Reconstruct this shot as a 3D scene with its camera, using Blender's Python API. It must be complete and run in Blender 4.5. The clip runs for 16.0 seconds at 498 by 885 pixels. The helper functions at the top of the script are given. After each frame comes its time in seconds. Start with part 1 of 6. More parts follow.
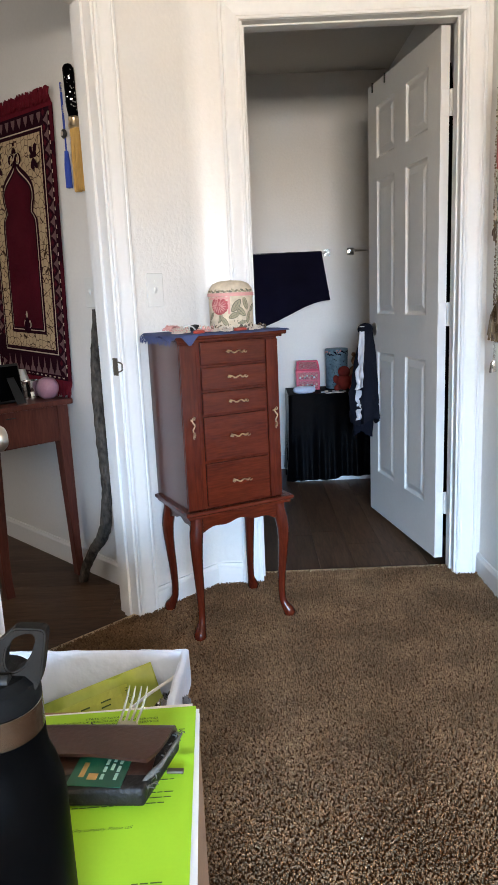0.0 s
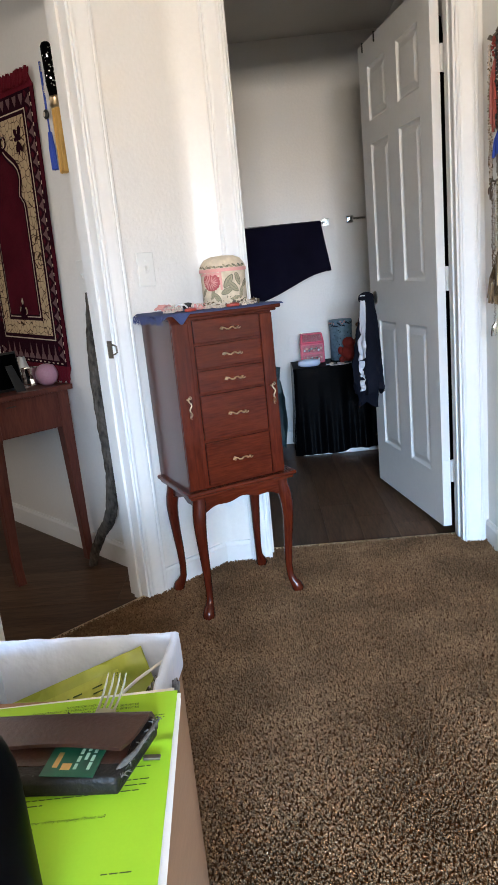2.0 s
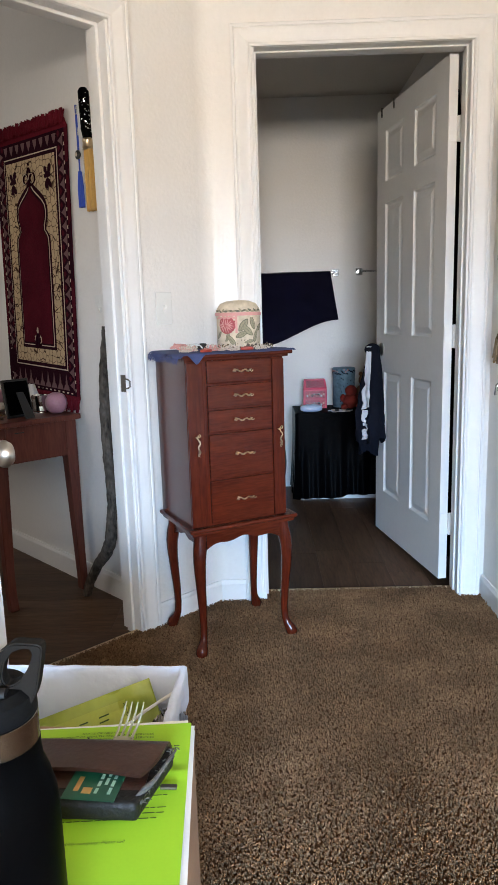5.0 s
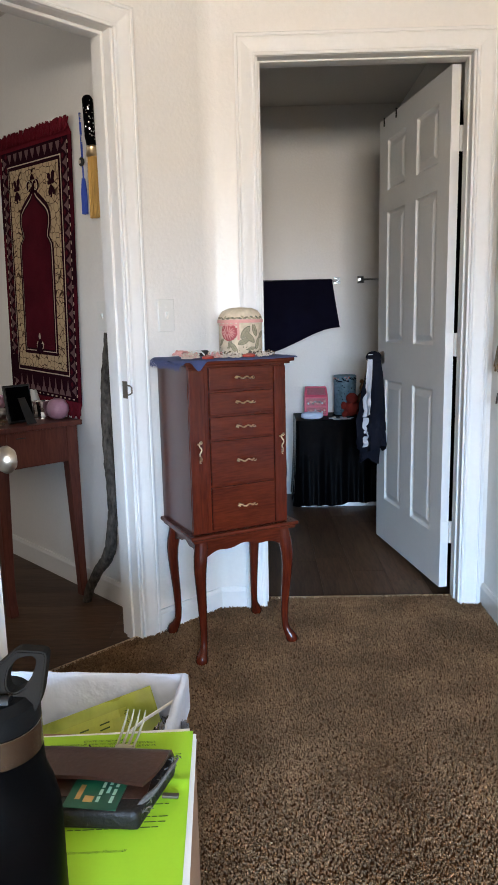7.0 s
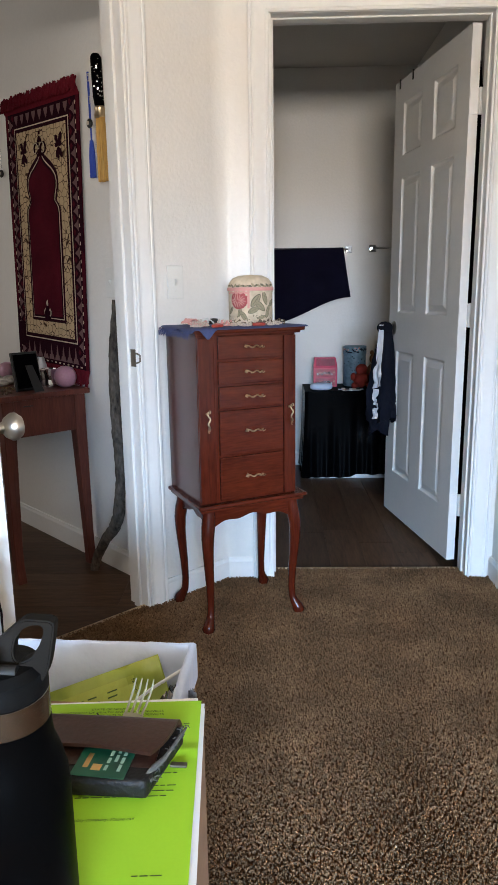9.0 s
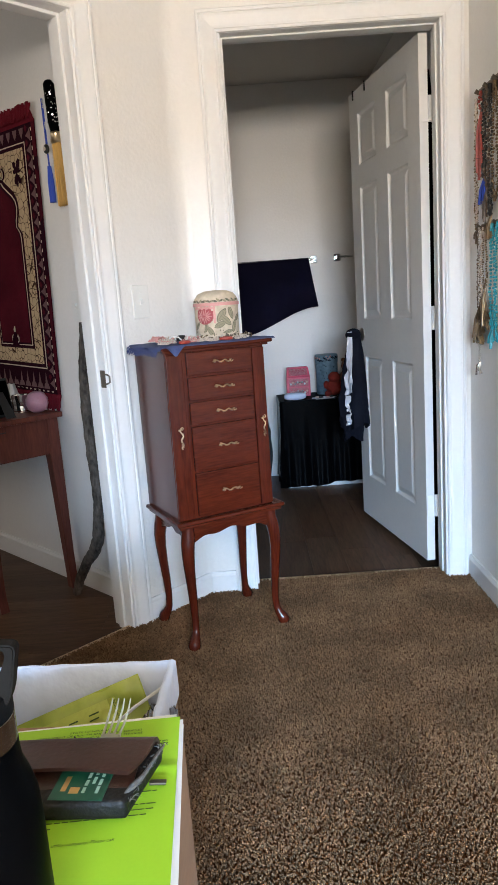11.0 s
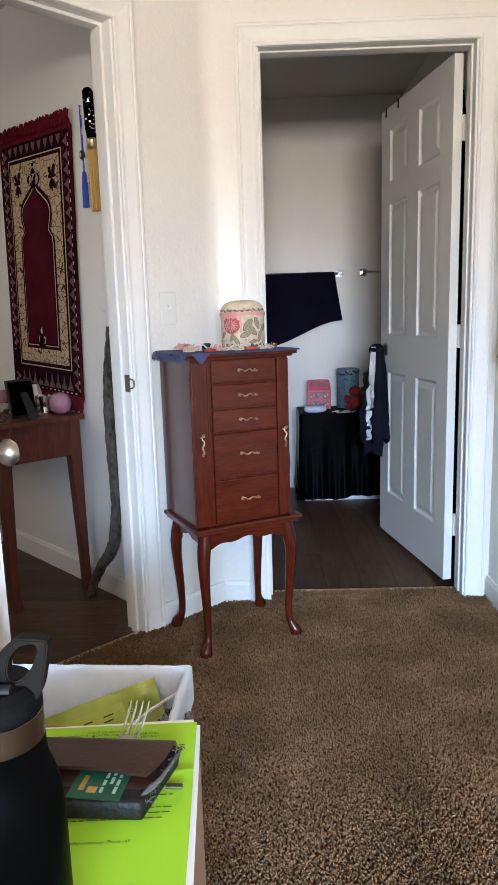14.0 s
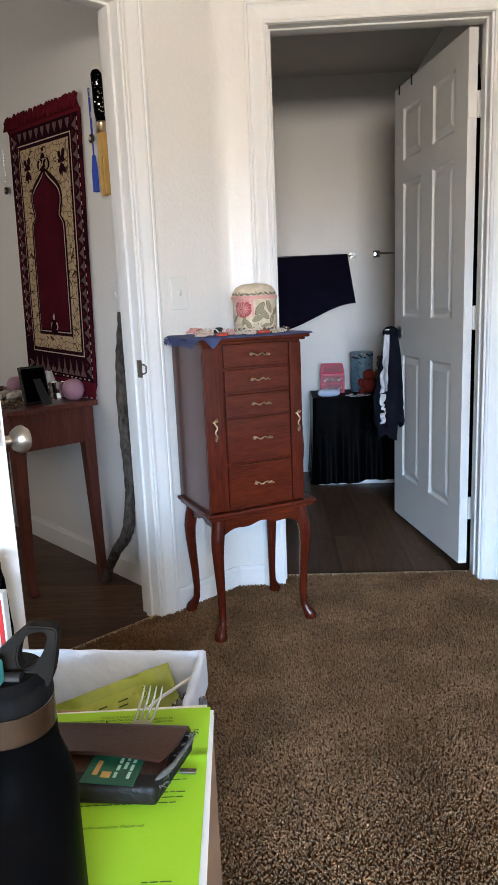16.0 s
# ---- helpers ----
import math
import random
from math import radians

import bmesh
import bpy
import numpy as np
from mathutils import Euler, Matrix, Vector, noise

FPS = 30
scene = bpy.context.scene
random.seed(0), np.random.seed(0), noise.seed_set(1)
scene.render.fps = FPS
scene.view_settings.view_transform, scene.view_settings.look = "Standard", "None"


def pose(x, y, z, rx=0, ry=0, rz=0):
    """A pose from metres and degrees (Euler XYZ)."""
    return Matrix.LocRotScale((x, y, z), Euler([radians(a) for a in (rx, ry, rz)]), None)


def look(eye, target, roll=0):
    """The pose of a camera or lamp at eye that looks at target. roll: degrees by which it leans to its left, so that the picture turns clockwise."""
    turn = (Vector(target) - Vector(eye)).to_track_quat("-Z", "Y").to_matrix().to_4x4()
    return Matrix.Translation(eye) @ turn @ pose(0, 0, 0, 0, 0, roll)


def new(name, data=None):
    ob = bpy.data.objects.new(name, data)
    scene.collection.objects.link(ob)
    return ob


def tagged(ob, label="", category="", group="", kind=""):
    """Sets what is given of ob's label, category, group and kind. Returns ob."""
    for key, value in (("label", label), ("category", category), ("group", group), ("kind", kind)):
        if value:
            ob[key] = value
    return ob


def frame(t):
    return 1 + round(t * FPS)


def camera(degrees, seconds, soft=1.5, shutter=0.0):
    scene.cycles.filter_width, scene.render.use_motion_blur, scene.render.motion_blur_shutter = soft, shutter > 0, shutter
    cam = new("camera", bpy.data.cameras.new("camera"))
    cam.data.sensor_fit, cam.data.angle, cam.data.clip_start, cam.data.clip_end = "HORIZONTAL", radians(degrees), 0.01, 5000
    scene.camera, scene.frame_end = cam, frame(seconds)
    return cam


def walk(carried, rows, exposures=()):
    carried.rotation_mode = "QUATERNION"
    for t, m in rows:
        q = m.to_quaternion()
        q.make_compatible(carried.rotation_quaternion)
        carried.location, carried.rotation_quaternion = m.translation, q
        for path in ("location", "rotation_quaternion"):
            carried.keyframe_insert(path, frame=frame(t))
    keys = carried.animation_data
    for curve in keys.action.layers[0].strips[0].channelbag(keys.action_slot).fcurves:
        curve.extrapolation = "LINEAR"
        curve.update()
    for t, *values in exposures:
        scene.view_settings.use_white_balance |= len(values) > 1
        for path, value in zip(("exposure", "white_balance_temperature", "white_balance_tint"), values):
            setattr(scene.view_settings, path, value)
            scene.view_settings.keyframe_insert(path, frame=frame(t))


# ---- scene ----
cam = camera(39.8, 16.0, 1.0)
PATH = [
    (0, (-0.002, 0.0, 1.126), (-0.016, 1.957, 0.715), -2.5),
    (0.5, (0.016, 0.008, 1.121), (-0.02, 1.963, 0.703), -4.1),
    (1, (0.051, 0.015, 1.123), (-0.008, 1.964, 0.681), -6.2),
    (1.5, (0.058, 0.025, 1.118), (-0.006, 1.97, 0.654), -5.8),
    (2, (0.055, 0.022, 1.12), (-0.012, 1.964, 0.645), -5.6),
    (2.5, (0.055, 0.009, 1.128), (0.001, 1.955, 0.669), -5.5),
    (3, (0.051, 0.008, 1.126), (0.017, 1.961, 0.693), -5.2),
    (3.5, (0.049, 0.011, 1.124), (0.016, 1.964, 0.695), -5.3),
    (4, (0.036, -0.005, 1.133), (0.001, 1.951, 0.716), -3.9),
    (4.5, (0.014, -0.017, 1.136), (-0.023, 1.946, 0.753), -2.0),
    (7, (0.005, -0.017, 1.137), (-0.031, 1.952, 0.792), -1.3),
    (7.5, (0.004, -0.018, 1.138), (-0.036, 1.948, 0.771), -1.3),
    (8, (0.0, -0.008, 1.135), (-0.049, 1.951, 0.736), -0.6),
    (8.5, (0.0, 0.002, 1.129), (-0.053, 1.957, 0.711), -0.9),
    (9, (-0.001, 0.002, 1.13), (-0.059, 1.955, 0.703), -0.8),
    (9.5, (0.0, -0.006, 1.134), (-0.059, 1.947, 0.71), -1.4),
    (10, (0.007, -0.009, 1.134), (-0.013, 1.955, 0.753), -2.5),
    (12.5, (0.034, -0.002, 1.121), (0.01, 1.955, 0.713), -5.2),
    (13, (0.015, -0.009, 1.125), (-0.014, 1.956, 0.749), -3.2),
    (13.5, (0.006, -0.011, 1.127), (-0.029, 1.956, 0.769), -2.1),
    (14, (0.006, -0.012, 1.129), (-0.04, 1.955, 0.77), -1.7),
    (14.5, (0.007, -0.012, 1.129), (-0.045, 1.954, 0.766), -1.9),
    (15, (0.004, -0.008, 1.129), (-0.065, 1.957, 0.762), -1.5),
    (15.5, (0.007, -0.003, 1.125), (-0.073, 1.957, 0.737), -2.0),
    (16, (0.009, -0.003, 1.127), (-0.079, 1.954, 0.726), -2.4),
]
walk(cam, [(t, look(eye, target, roll)) for t, eye, target, roll in PATH],
     [(0, -0.13), (1.5, -0.14), (3.5, -0.14), (4.5, -0.2), (7, -0.32), (9, -0.40), (10, -0.34), (12.5, -0.14), (13.5, -0.25), (14.5, -0.22), (16, -0.35)])

# ---- world, window light, exposure ----
R2 = 2 ** -0.5
world = bpy.data.worlds.new("world")
scene.world = world
world.use_nodes = True
_n = world.node_tree.nodes
_sky = _n.new("ShaderNodeTexSky")
_sky.sky_type, _sky.sun_disc = "NISHITA", False
_sky.sun_elevation, _sky.sun_rotation = radians(55), radians(150)
_n["Background"].inputs[1].default_value = 0.1
world.node_tree.links.new(_sky.outputs[0], _n["Background"].inputs[0])


def window_lamp(name, eye, target, sx, sy, watts, color, spread=180):
    data = bpy.data.lights.new(name, "AREA")
    data.shape, data.size, data.size_y, data.energy, data.color = "RECTANGLE", sx, sy, watts, color
    data.spread = radians(spread)
    ob = new(name, data)
    ob.matrix_world = look(eye, target)
    return ob


# daylight in the opening of the bedroom window: cool from the sky above, warm from the sunlit ground below
WY = -3.6            # the window wall behind the camera
window_lamp("sky_light", (0.35, WY + 0.01, 1.55), (0.35, 0.0, -3.1), 1.7, 1.0, 545, (0.31, 0.605, 1.0), 107)
window_lamp("ground_light", (0.35, WY + 0.03, 1.45), (0.35, 0.0, 8.6), 1.7, 1.0, 400, (1.0, 0.885, 0.755))
# daylight in the opening of the hall window
_p = Vector((-0.17, 2.62, 0)) + Vector((-R2, -R2, 0)) * 2.11 + Vector((-R2, R2, 0)) * 1.25 + Vector((0, 0, 1.5))
window_lamp("hall_light", _p, _p + Vector((R2, R2, -0.12)), 1.0, 1.1, 9, (1.0, 0.94, 0.88))


# ---- materials ----
def material(name, color, rough=0.6, metal=0.0, vary=0.12, fine=120.0, coarse=4.0, bump=0.1, depth=0.002,
             second=None, island=0.0, spec=0.5, sheen=0.0, stretch=(1, 1, 1)):
    """A surface with colour variation and relief at two sizes. second: a colour that stains it in patches."""
    m = bpy.data.materials.new(name)
    m.use_nodes = True
    nt = m.node_tree
    n, l = nt.nodes, nt.links
    b = n["Principled BSDF"]
    b.inputs["Roughness"].default_value = rough
    b.inputs["Metallic"].default_value = metal
    b.inputs["Specular IOR Level"].default_value = spec
    b.inputs["Sheen Weight"].default_value = sheen
    tc = n.new("ShaderNodeTexCoord")
    mp = n.new("ShaderNodeMapping")
    mp.inputs["Scale"].default_value = stretch
    l.new(tc.outputs["Object"], mp.inputs["Vector"])
    big, small = n.new("ShaderNodeTexNoise"), n.new("ShaderNodeTexNoise")
    big.inputs["Scale"].default_value, big.inputs["Detail"].default_value = coarse, 4
    small.inputs["Scale"].default_value, small.inputs["Detail"].default_value = fine, 3
    for t in (big, small):
        l.new(mp.outputs[0], t.inputs["Vector"])
    ramp = n.new("ShaderNodeValToRGB")
    ramp.color_ramp.elements[0].position, ramp.color_ramp.elements[1].position = 0.3, 0.7
    lo = [c * (1 - vary) for c in color]
    hi = [min(1, c * (1 + vary)) for c in (second or color)]
    ramp.color_ramp.elements[0].color, ramp.color_ramp.elements[1].color = (*lo, 1), (*hi, 1)
    mixf = n.new("ShaderNodeMath")
    mixf.operation = "MULTIPLY_ADD"
    mixf.inputs[1].default_value = 0.5
    l.new(big.outputs[0], mixf.inputs[0])
    half = n.new("ShaderNodeMath")
    half.operation = "MULTIPLY"
    half.inputs[1].default_value = 0.5
    l.new(small.outputs[0], half.inputs[0])
    l.new(half.outputs[0], mixf.inputs[2])
    l.new(mixf.outputs[0], ramp.inputs[0])
    out = ramp.outputs[0]
    if island:
        geo = n.new("ShaderNodeNewGeometry")
        hsv = n.new("ShaderNodeHueSaturation")
        rng = n.new("ShaderNodeMapRange")
        rng.inputs["To Min"].default_value, rng.inputs["To Max"].default_value = 1 - island, 1 + island
        l.new(geo.outputs["Random Per Island"], rng.inputs[0])
        l.new(rng.outputs[0], hsv.inputs["Value"])
        l.new(out, hsv.inputs["Color"])
        out = hsv.outputs[0]
    l.new(out, b.inputs["Base Color"])
    if bump:
        bp = n.new("ShaderNodeBump")
        bp.inputs["Strength"].default_value, bp.inputs["Distance"].default_value = bump, depth
        l.new(small.outputs[0], bp.inputs["Height"])
        l.new(bp.outputs[0], b.inputs["Normal"])
    return m


def object_random(m, spread=0.15):
    """Varies a material's brightness from object to object."""
    n, l = m.node_tree.nodes, m.node_tree.links
    b = n["Principled BSDF"]
    src = b.inputs["Base Color"].links[0].from_socket
    info, rng, hsv = n.new("ShaderNodeObjectInfo"), n.new("ShaderNodeMapRange"), n.new("ShaderNodeHueSaturation")
    rng.inputs["To Min"].default_value, rng.inputs["To Max"].default_value = 1 - spread, 1 + spread
    l.new(info.outputs["Random"], rng.inputs[0])
    l.new(rng.outputs[0], hsv.inputs["Value"])
    l.new(src, hsv.inputs["Color"])
    l.new(hsv.outputs[0], b.inputs["Base Color"])
    return m


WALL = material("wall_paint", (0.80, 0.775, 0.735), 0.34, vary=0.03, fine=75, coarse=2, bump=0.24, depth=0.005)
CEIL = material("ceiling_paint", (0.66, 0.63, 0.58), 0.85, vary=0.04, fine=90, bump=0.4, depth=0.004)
TRIM = material("trim_paint", (0.80, 0.79, 0.77), 0.45, spec=0.3, vary=0.03, fine=60, coarse=5, bump=0.05, depth=0.001)
DOORW = material("door_paint", (0.78, 0.77, 0.745), 0.40, vary=0.03, fine=50, coarse=4, bump=0.06, depth=0.001)
PLATE = material("switch_plastic", (0.78, 0.77, 0.73), 0.3, vary=0.02, bump=0)
CARPET = material("carpet_backing", (0.105, 0.052, 0.026), 0.95, spec=0.02, vary=0.3, fine=160, coarse=9, bump=0.8, depth=0.006)
PILE = material("carpet_yarn", (0.188, 0.104, 0.053), 0.9, vary=0.20, fine=60, coarse=2.2, bump=0, island=0.29, spec=0.03, second=(0.242, 0.142, 0.077))
def patches(m, scale, low, high):
    """Broad soft differences of tone, as where a pile lies another way."""
    n, l = m.node_tree.nodes, m.node_tree.links
    b = n["Principled BSDF"]
    src = b.inputs["Base Color"].links[0].from_socket
    tc, no, rg, hs = n.new("ShaderNodeTexCoord"), n.new("ShaderNodeTexNoise"), n.new("ShaderNodeMapRange"), n.new("ShaderNodeHueSaturation")
    no.inputs["Scale"].default_value, no.inputs["Detail"].default_value = scale, 3
    rg.inputs["From Min"].default_value, rg.inputs["From Max"].default_value = 0.35, 0.65
    rg.inputs["To Min"].default_value, rg.inputs["To Max"].default_value = low, high
    l.new(tc.outputs["Object"], no.inputs["Vector"])
    l.new(no.outputs[0], rg.inputs[0])
    l.new(rg.outputs[0], hs.inputs["Value"])
    l.new(src, hs.inputs["Color"])
    l.new(hs.outputs[0], b.inputs["Base Color"])


patches(PILE, 5.0, 0.72, 1.15)
PLANK = object_random(material("vinyl_plank", (0.060, 0.032, 0.018), 0.40, spec=0.15, vary=0.35, fine=26, coarse=5, bump=0.12, depth=0.001,
                               stretch=(6, 0.7, 6), second=(0.092, 0.052, 0.030)), 0.3)
CHERRY = material("cherry_wood", (0.055, 0.0064, 0.0027), 0.22, spec=0.32, vary=0.30, fine=34, coarse=7, bump=0.03, depth=0.001, stretch=(5, 5, 0.6), second=(0.080, 0.0125, 0.0048))
CHERRY_H = material("cherry_wood_drawer", (0.058, 0.0070, 0.0028), 0.22, spec=0.32, vary=0.30, fine=34, coarse=7, bump=0.03, depth=0.001, stretch=(0.6, 5, 5), second=(0.086, 0.0140, 0.0052))
TABLEW = material("table_wood", (0.095, 0.027, 0.019), 0.42, spec=0.2, vary=0.2, fine=30, coarse=6, bump=0.04, depth=0.001, stretch=(5, 5, 0.7), second=(0.125, 0.039, 0.028))
BRASS = material("aged_brass", (0.72, 0.56, 0.36), 0.32, metal=1.0, vary=0.2, fine=200, bump=0.1)
NICKEL = material("satin_nickel", (0.62, 0.58, 0.52), 0.3, metal=1.0, vary=0.05, bump=0.02)
CHROME = material("chrome", (0.85, 0.85, 0.86), 0.08, metal=1.0, vary=0.02, bump=0)
STEEL = material("brushed_steel", (0.34, 0.33, 0.325), 0.12, metal=1.0, vary=0.15, fine=90, stretch=(1, 1, 20), bump=0.05)
BRONZE = material("dark_bronze", (0.15, 0.125, 0.095), 0.42, metal=0.7, vary=0.2, bump=0.05)
NAVY = material("navy_towel", (0.005, 0.0045, 0.014), 0.95, spec=0.08, vary=0.3, fine=500, coarse=8, bump=0.6, depth=0.003, sheen=0.08)
BLACKC = material("black_cloth", (0.0012, 0.0012, 0.0016), 0.55, vary=0.3, fine=300, coarse=5, bump=0.2, spec=0.015)
SATIN = material("black_satin", (0.0012, 0.0012, 0.0016), 0.24, vary=0.3, fine=300, coarse=5, bump=0.05, spec=0.045)
BLACKP = material("black_plastic", (0.012, 0.012, 0.012), 0.45, vary=0.2, bump=0.02)
BLACKM = material("black_powder_coat", (0.0016, 0.0015, 0.0015), 0.42, vary=0.15, fine=700, bump=0.12, depth=0.0005, spec=0.014)
LOOPG = material("grey_loop_plastic", (0.017, 0.0150, 0.0130), 0.65, vary=0.1, fine=500, bump=0.05, spec=0.025)
GREYP = material("grey_lid_plastic", (0.005, 0.005, 0.005), 0.5, vary=0.1, fine=500, bump=0.08, spec=0.06)
BAG = material("white_bin_liner", (0.66, 0.73, 0.87), 0.28, vary=0.06, fine=34, coarse=9, bump=0.55, depth=0.008)
CARD = material("cardboard", (0.27, 0.155, 0.085), 0.85, vary=0.08, fine=40, coarse=5, bump=0.08, stretch=(1, 1, 6))
GREENP = material("green_paper", (0.31, 0.56, 0.016), 0.7, vary=0.025, fine=300, coarse=3, bump=0.03)
WHITEP = material("white_paper", (0.78, 0.78, 0.77), 0.75, vary=0.02, fine=300, bump=0.02)
INK = material("ink", (0.045, 0.085, 0.010), 0.8, vary=0.1, bump=0)
LEATHER = material("brown_leather", (0.034, 0.013, 0.008), 0.34, spec=0.45, vary=0.3, fine=180, coarse=12, bump=0.25, depth=0.002)
LEATHERD = material("worn_dark_leather", (0.008, 0.006, 0.005), 0.55, spec=0.3, vary=0.4, fine=160, coarse=18, bump=0.5, depth=0.003)
LINING = material("frayed_grey_lining", (0.10, 0.095, 0.09), 0.8, vary=0.5, fine=200, coarse=40, bump=0.4)
SNACK = material("green_snack_bag", (0.26, 0.33, 0.03), 0.32, vary=0.2, fine=25, coarse=7, bump=0.35, depth=0.006, second=(0.36, 0.42, 0.06))
CARDG = material("green_card", (0.004, 0.040, 0.022), 0.3, vary=0.3, fine=20, coarse=22, bump=0, second=(0.010, 0.095, 0.050))
GOLD = material("gold_chip", (0.75, 0.42, 0.16), 0.3, metal=0.8, vary=0.15, bump=0)
CARDINK = material("card_print", (0.30, 0.45, 0.36), 0.5, vary=0.1, bump=0)
LABELY = material("yellow_label", (0.40, 0.45, 0.06), 0.45, vary=0.08, bump=0.1)
BARK = material("bark", (0.022, 0.017, 0.014), 0.9, spec=0.1, vary=0.6, fine=90, coarse=22, bump=1.0, depth=0.010, stretch=(1, 1, 0.45), second=(0.105, 0.088, 0.074))
RUGRED = material("rug_red", (0.040, 0.003, 0.008), 0.95, vary=0.3, fine=350, coarse=6, bump=0.7, depth=0.004, second=(0.085, 0.007, 0.015), spec=0.06)
RUGDARK = material("rug_dark", (0.020, 0.0028, 0.008), 0.95, vary=0.3, fine=350, bump=0.7, depth=0.003, spec=0.06)
RUGTAN = material("rug_tan", (0.50, 0.37, 0.23), 0.95, vary=0.2, fine=300, coarse=20, bump=0.6, depth=0.003, spec=0.06)
RUGCREAM = material("rug_cream", (0.55, 0.45, 0.34), 0.95, vary=0.15, fine=300, bump=0.5, spec=0.06)
RUGGREY = material("rug_grey", (0.15, 0.085, 0.085), 0.95, vary=0.2, fine=300, bump=0.5, spec=0.06)
FRINGE = material("rug_fringe", (0.12, 0.01, 0.018), 0.9, vary=0.3, fine=120, bump=0.5, stretch=(1, 1, 0.1), spec=0.06)
YELLOW = material("golden_tassel", (0.55, 0.32, 0.075), 0.6, vary=0.25, fine=200, bump=0.4, stretch=(1, 1, 0.08))
BLUE = material("blue_tassel", (0.015, 0.06, 0.42), 0.6, vary=0.2, fine=200, bump=0.4, stretch=(1, 1, 0.1))
SEQUIN = material("silver_sequin", (0.8, 0.8, 0.8), 0.2, metal=1.0, vary=0.1, bump=0)
BLUECLOTH = material("blue_cloth", (0.045, 0.060, 0.15), 0.9, vary=0.25, fine=250, coarse=12, bump=0.5, depth=0.002)
CREAMF = material("cream_fabric", (0.60, 0.49, 0.35), 0.85, vary=0.16, fine=60, coarse=28, bump=0.3, second=(0.66, 0.56, 0.42))
REDF = material("red_flower_print", (0.42, 0.085, 0.09), 0.85, vary=0.3, fine=200, coarse=40, bump=0.2)
PINKR = material("pink_ribbon", (0.68, 0.32, 0.29), 0.5, vary=0.12, fine=200, bump=0.15)
LEAFP = material("pale_leaf_print", (0.36, 0.31, 0.20), 0.85, vary=0.2, fine=200, bump=0.1)
LEAFF = material("leaf_print", (0.16, 0.15, 0.10), 0.85, vary=0.3, bump=0.1)
TURQ = material("turquoise_beads", (0.03, 0.38, 0.46), 0.35, vary=0.2, bump=0)
CORAL = material("coral_beads", (0.33, 0.035, 0.02), 0.4, vary=0.2, bump=0)
BROWNB = material("brown_beads", (0.10, 0.06, 0.035), 0.4, vary=0.4, island=0.4, bump=0)
PEARL = material("pearl_beads", (0.62, 0.52, 0.42), 0.3, vary=0.15, island=0.2, bump=0)
BRONZEB = material("old_gold_beads", (0.17, 0.115, 0.06), 0.35, metal=0.6, vary=0.3, island=0.4, bump=0)
PINKP = material("pink_plastic", (0.72, 0.10, 0.17), 0.25, vary=0.15, coarse=14, bump=0.05)
LILAC = material("pink_glass_globe", (0.47, 0.25, 0.33), 0.3, vary=0.12, bump=0.05)
DISH = material("pale_blue_plastic", (0.60, 0.68, 0.85), 0.35, vary=0.04, bump=0)
CANB = material("blue_patterned_tin", (0.10, 0.20, 0.27), 0.45, vary=0.4, fine=50, coarse=22, bump=0.05, second=(0.16, 0.26, 0.33))
FORKP = material("pale_clear_plastic", (0.34, 0.34, 0.24), 0.3, vary=0.1, bump=0)
PLUSH = material("plush", (0.26, 0.12, 0.055), 0.95, vary=0.25, fine=220, coarse=20, bump=0.8, depth=0.004)
PLUSHR = material("red_plush", (0.30, 0.03, 0.02), 0.95, vary=0.25, fine=220, bump=0.7, depth=0.004)
DENIM = material("dark_blue_garment", (0.006, 0.007, 0.013), 0.9, spec=0.12, vary=0.3, fine=300, coarse=12, bump=0.5, depth=0.003)
GARW = material("white_stripe_cloth", (0.60, 0.60, 0.64), 0.85, vary=0.05, fine=300, bump=0.4)
STONE = material("pale_stone", (0.50, 0.46, 0.42), 0.6, vary=0.35, fine=80, coarse=25, island=0.45, bump=0.4)
REDB = material("red_print", (0.55, 0.03, 0.03), 0.5, vary=0.1, bump=0)
TEALP = material("teal_plastic", (0.035, 0.26, 0.27), 0.4, vary=0.08, bump=0)
TEALBAG = material("dark_teal_bag", (0.03, 0.06, 0.065), 0.6, vary=0.4, fine=40, coarse=9, bump=0.4)
glass_m = bpy.data.materials.new("window_glass")
glass_m.use_nodes = True
_b = glass_m.node_tree.nodes["Principled BSDF"]
_b.inputs["Transmission Weight"].default_value, _b.inputs["Roughness"].default_value = 1.0, 0.0
CLEARPINK = bpy.data.materials.new("clear_plastic")
CLEARPINK.use_nodes = True
_b = CLEARPINK.node_tree.nodes["Principled BSDF"]
_b.inputs["Transmission Weight"].default_value, _b.inputs["Roughness"].default_value = 0.85, 0.12
_b.inputs["Base Color"].default_value = (0.95, 0.72, 0.76, 1)


# ---- mesh helpers ----
def link(name, bm, mat, parent=None, label="", smooth=False):
    me = bpy.data.meshes.new(name)
    bmesh.ops.recalc_face_normals(bm, faces=bm.faces)
    if smooth:
        for f in bm.faces:
            f.smooth = True
        for e in bm.edges:
            if len(e.link_faces) == 2 and e.calc_face_angle(0) > radians(42):
                e.smooth = False
    bm.to_mesh(me)
    bm.free()
    me.materials.append(mat)
    ob = new(name, me)
    if parent:
        ob.parent = parent
    if label:
        tagged(ob, label)
    return ob


def part(name, bm, mat, parent, label="", smooth=False):
    return link(name, bm, mat, parent, label, smooth)


def thing(name, m, label, category, group="", kind=""):
    ob = new(name)
    ob.empty_display_size = 0.05
    ob.matrix_world = m
    return tagged(ob, label, category, group, kind)


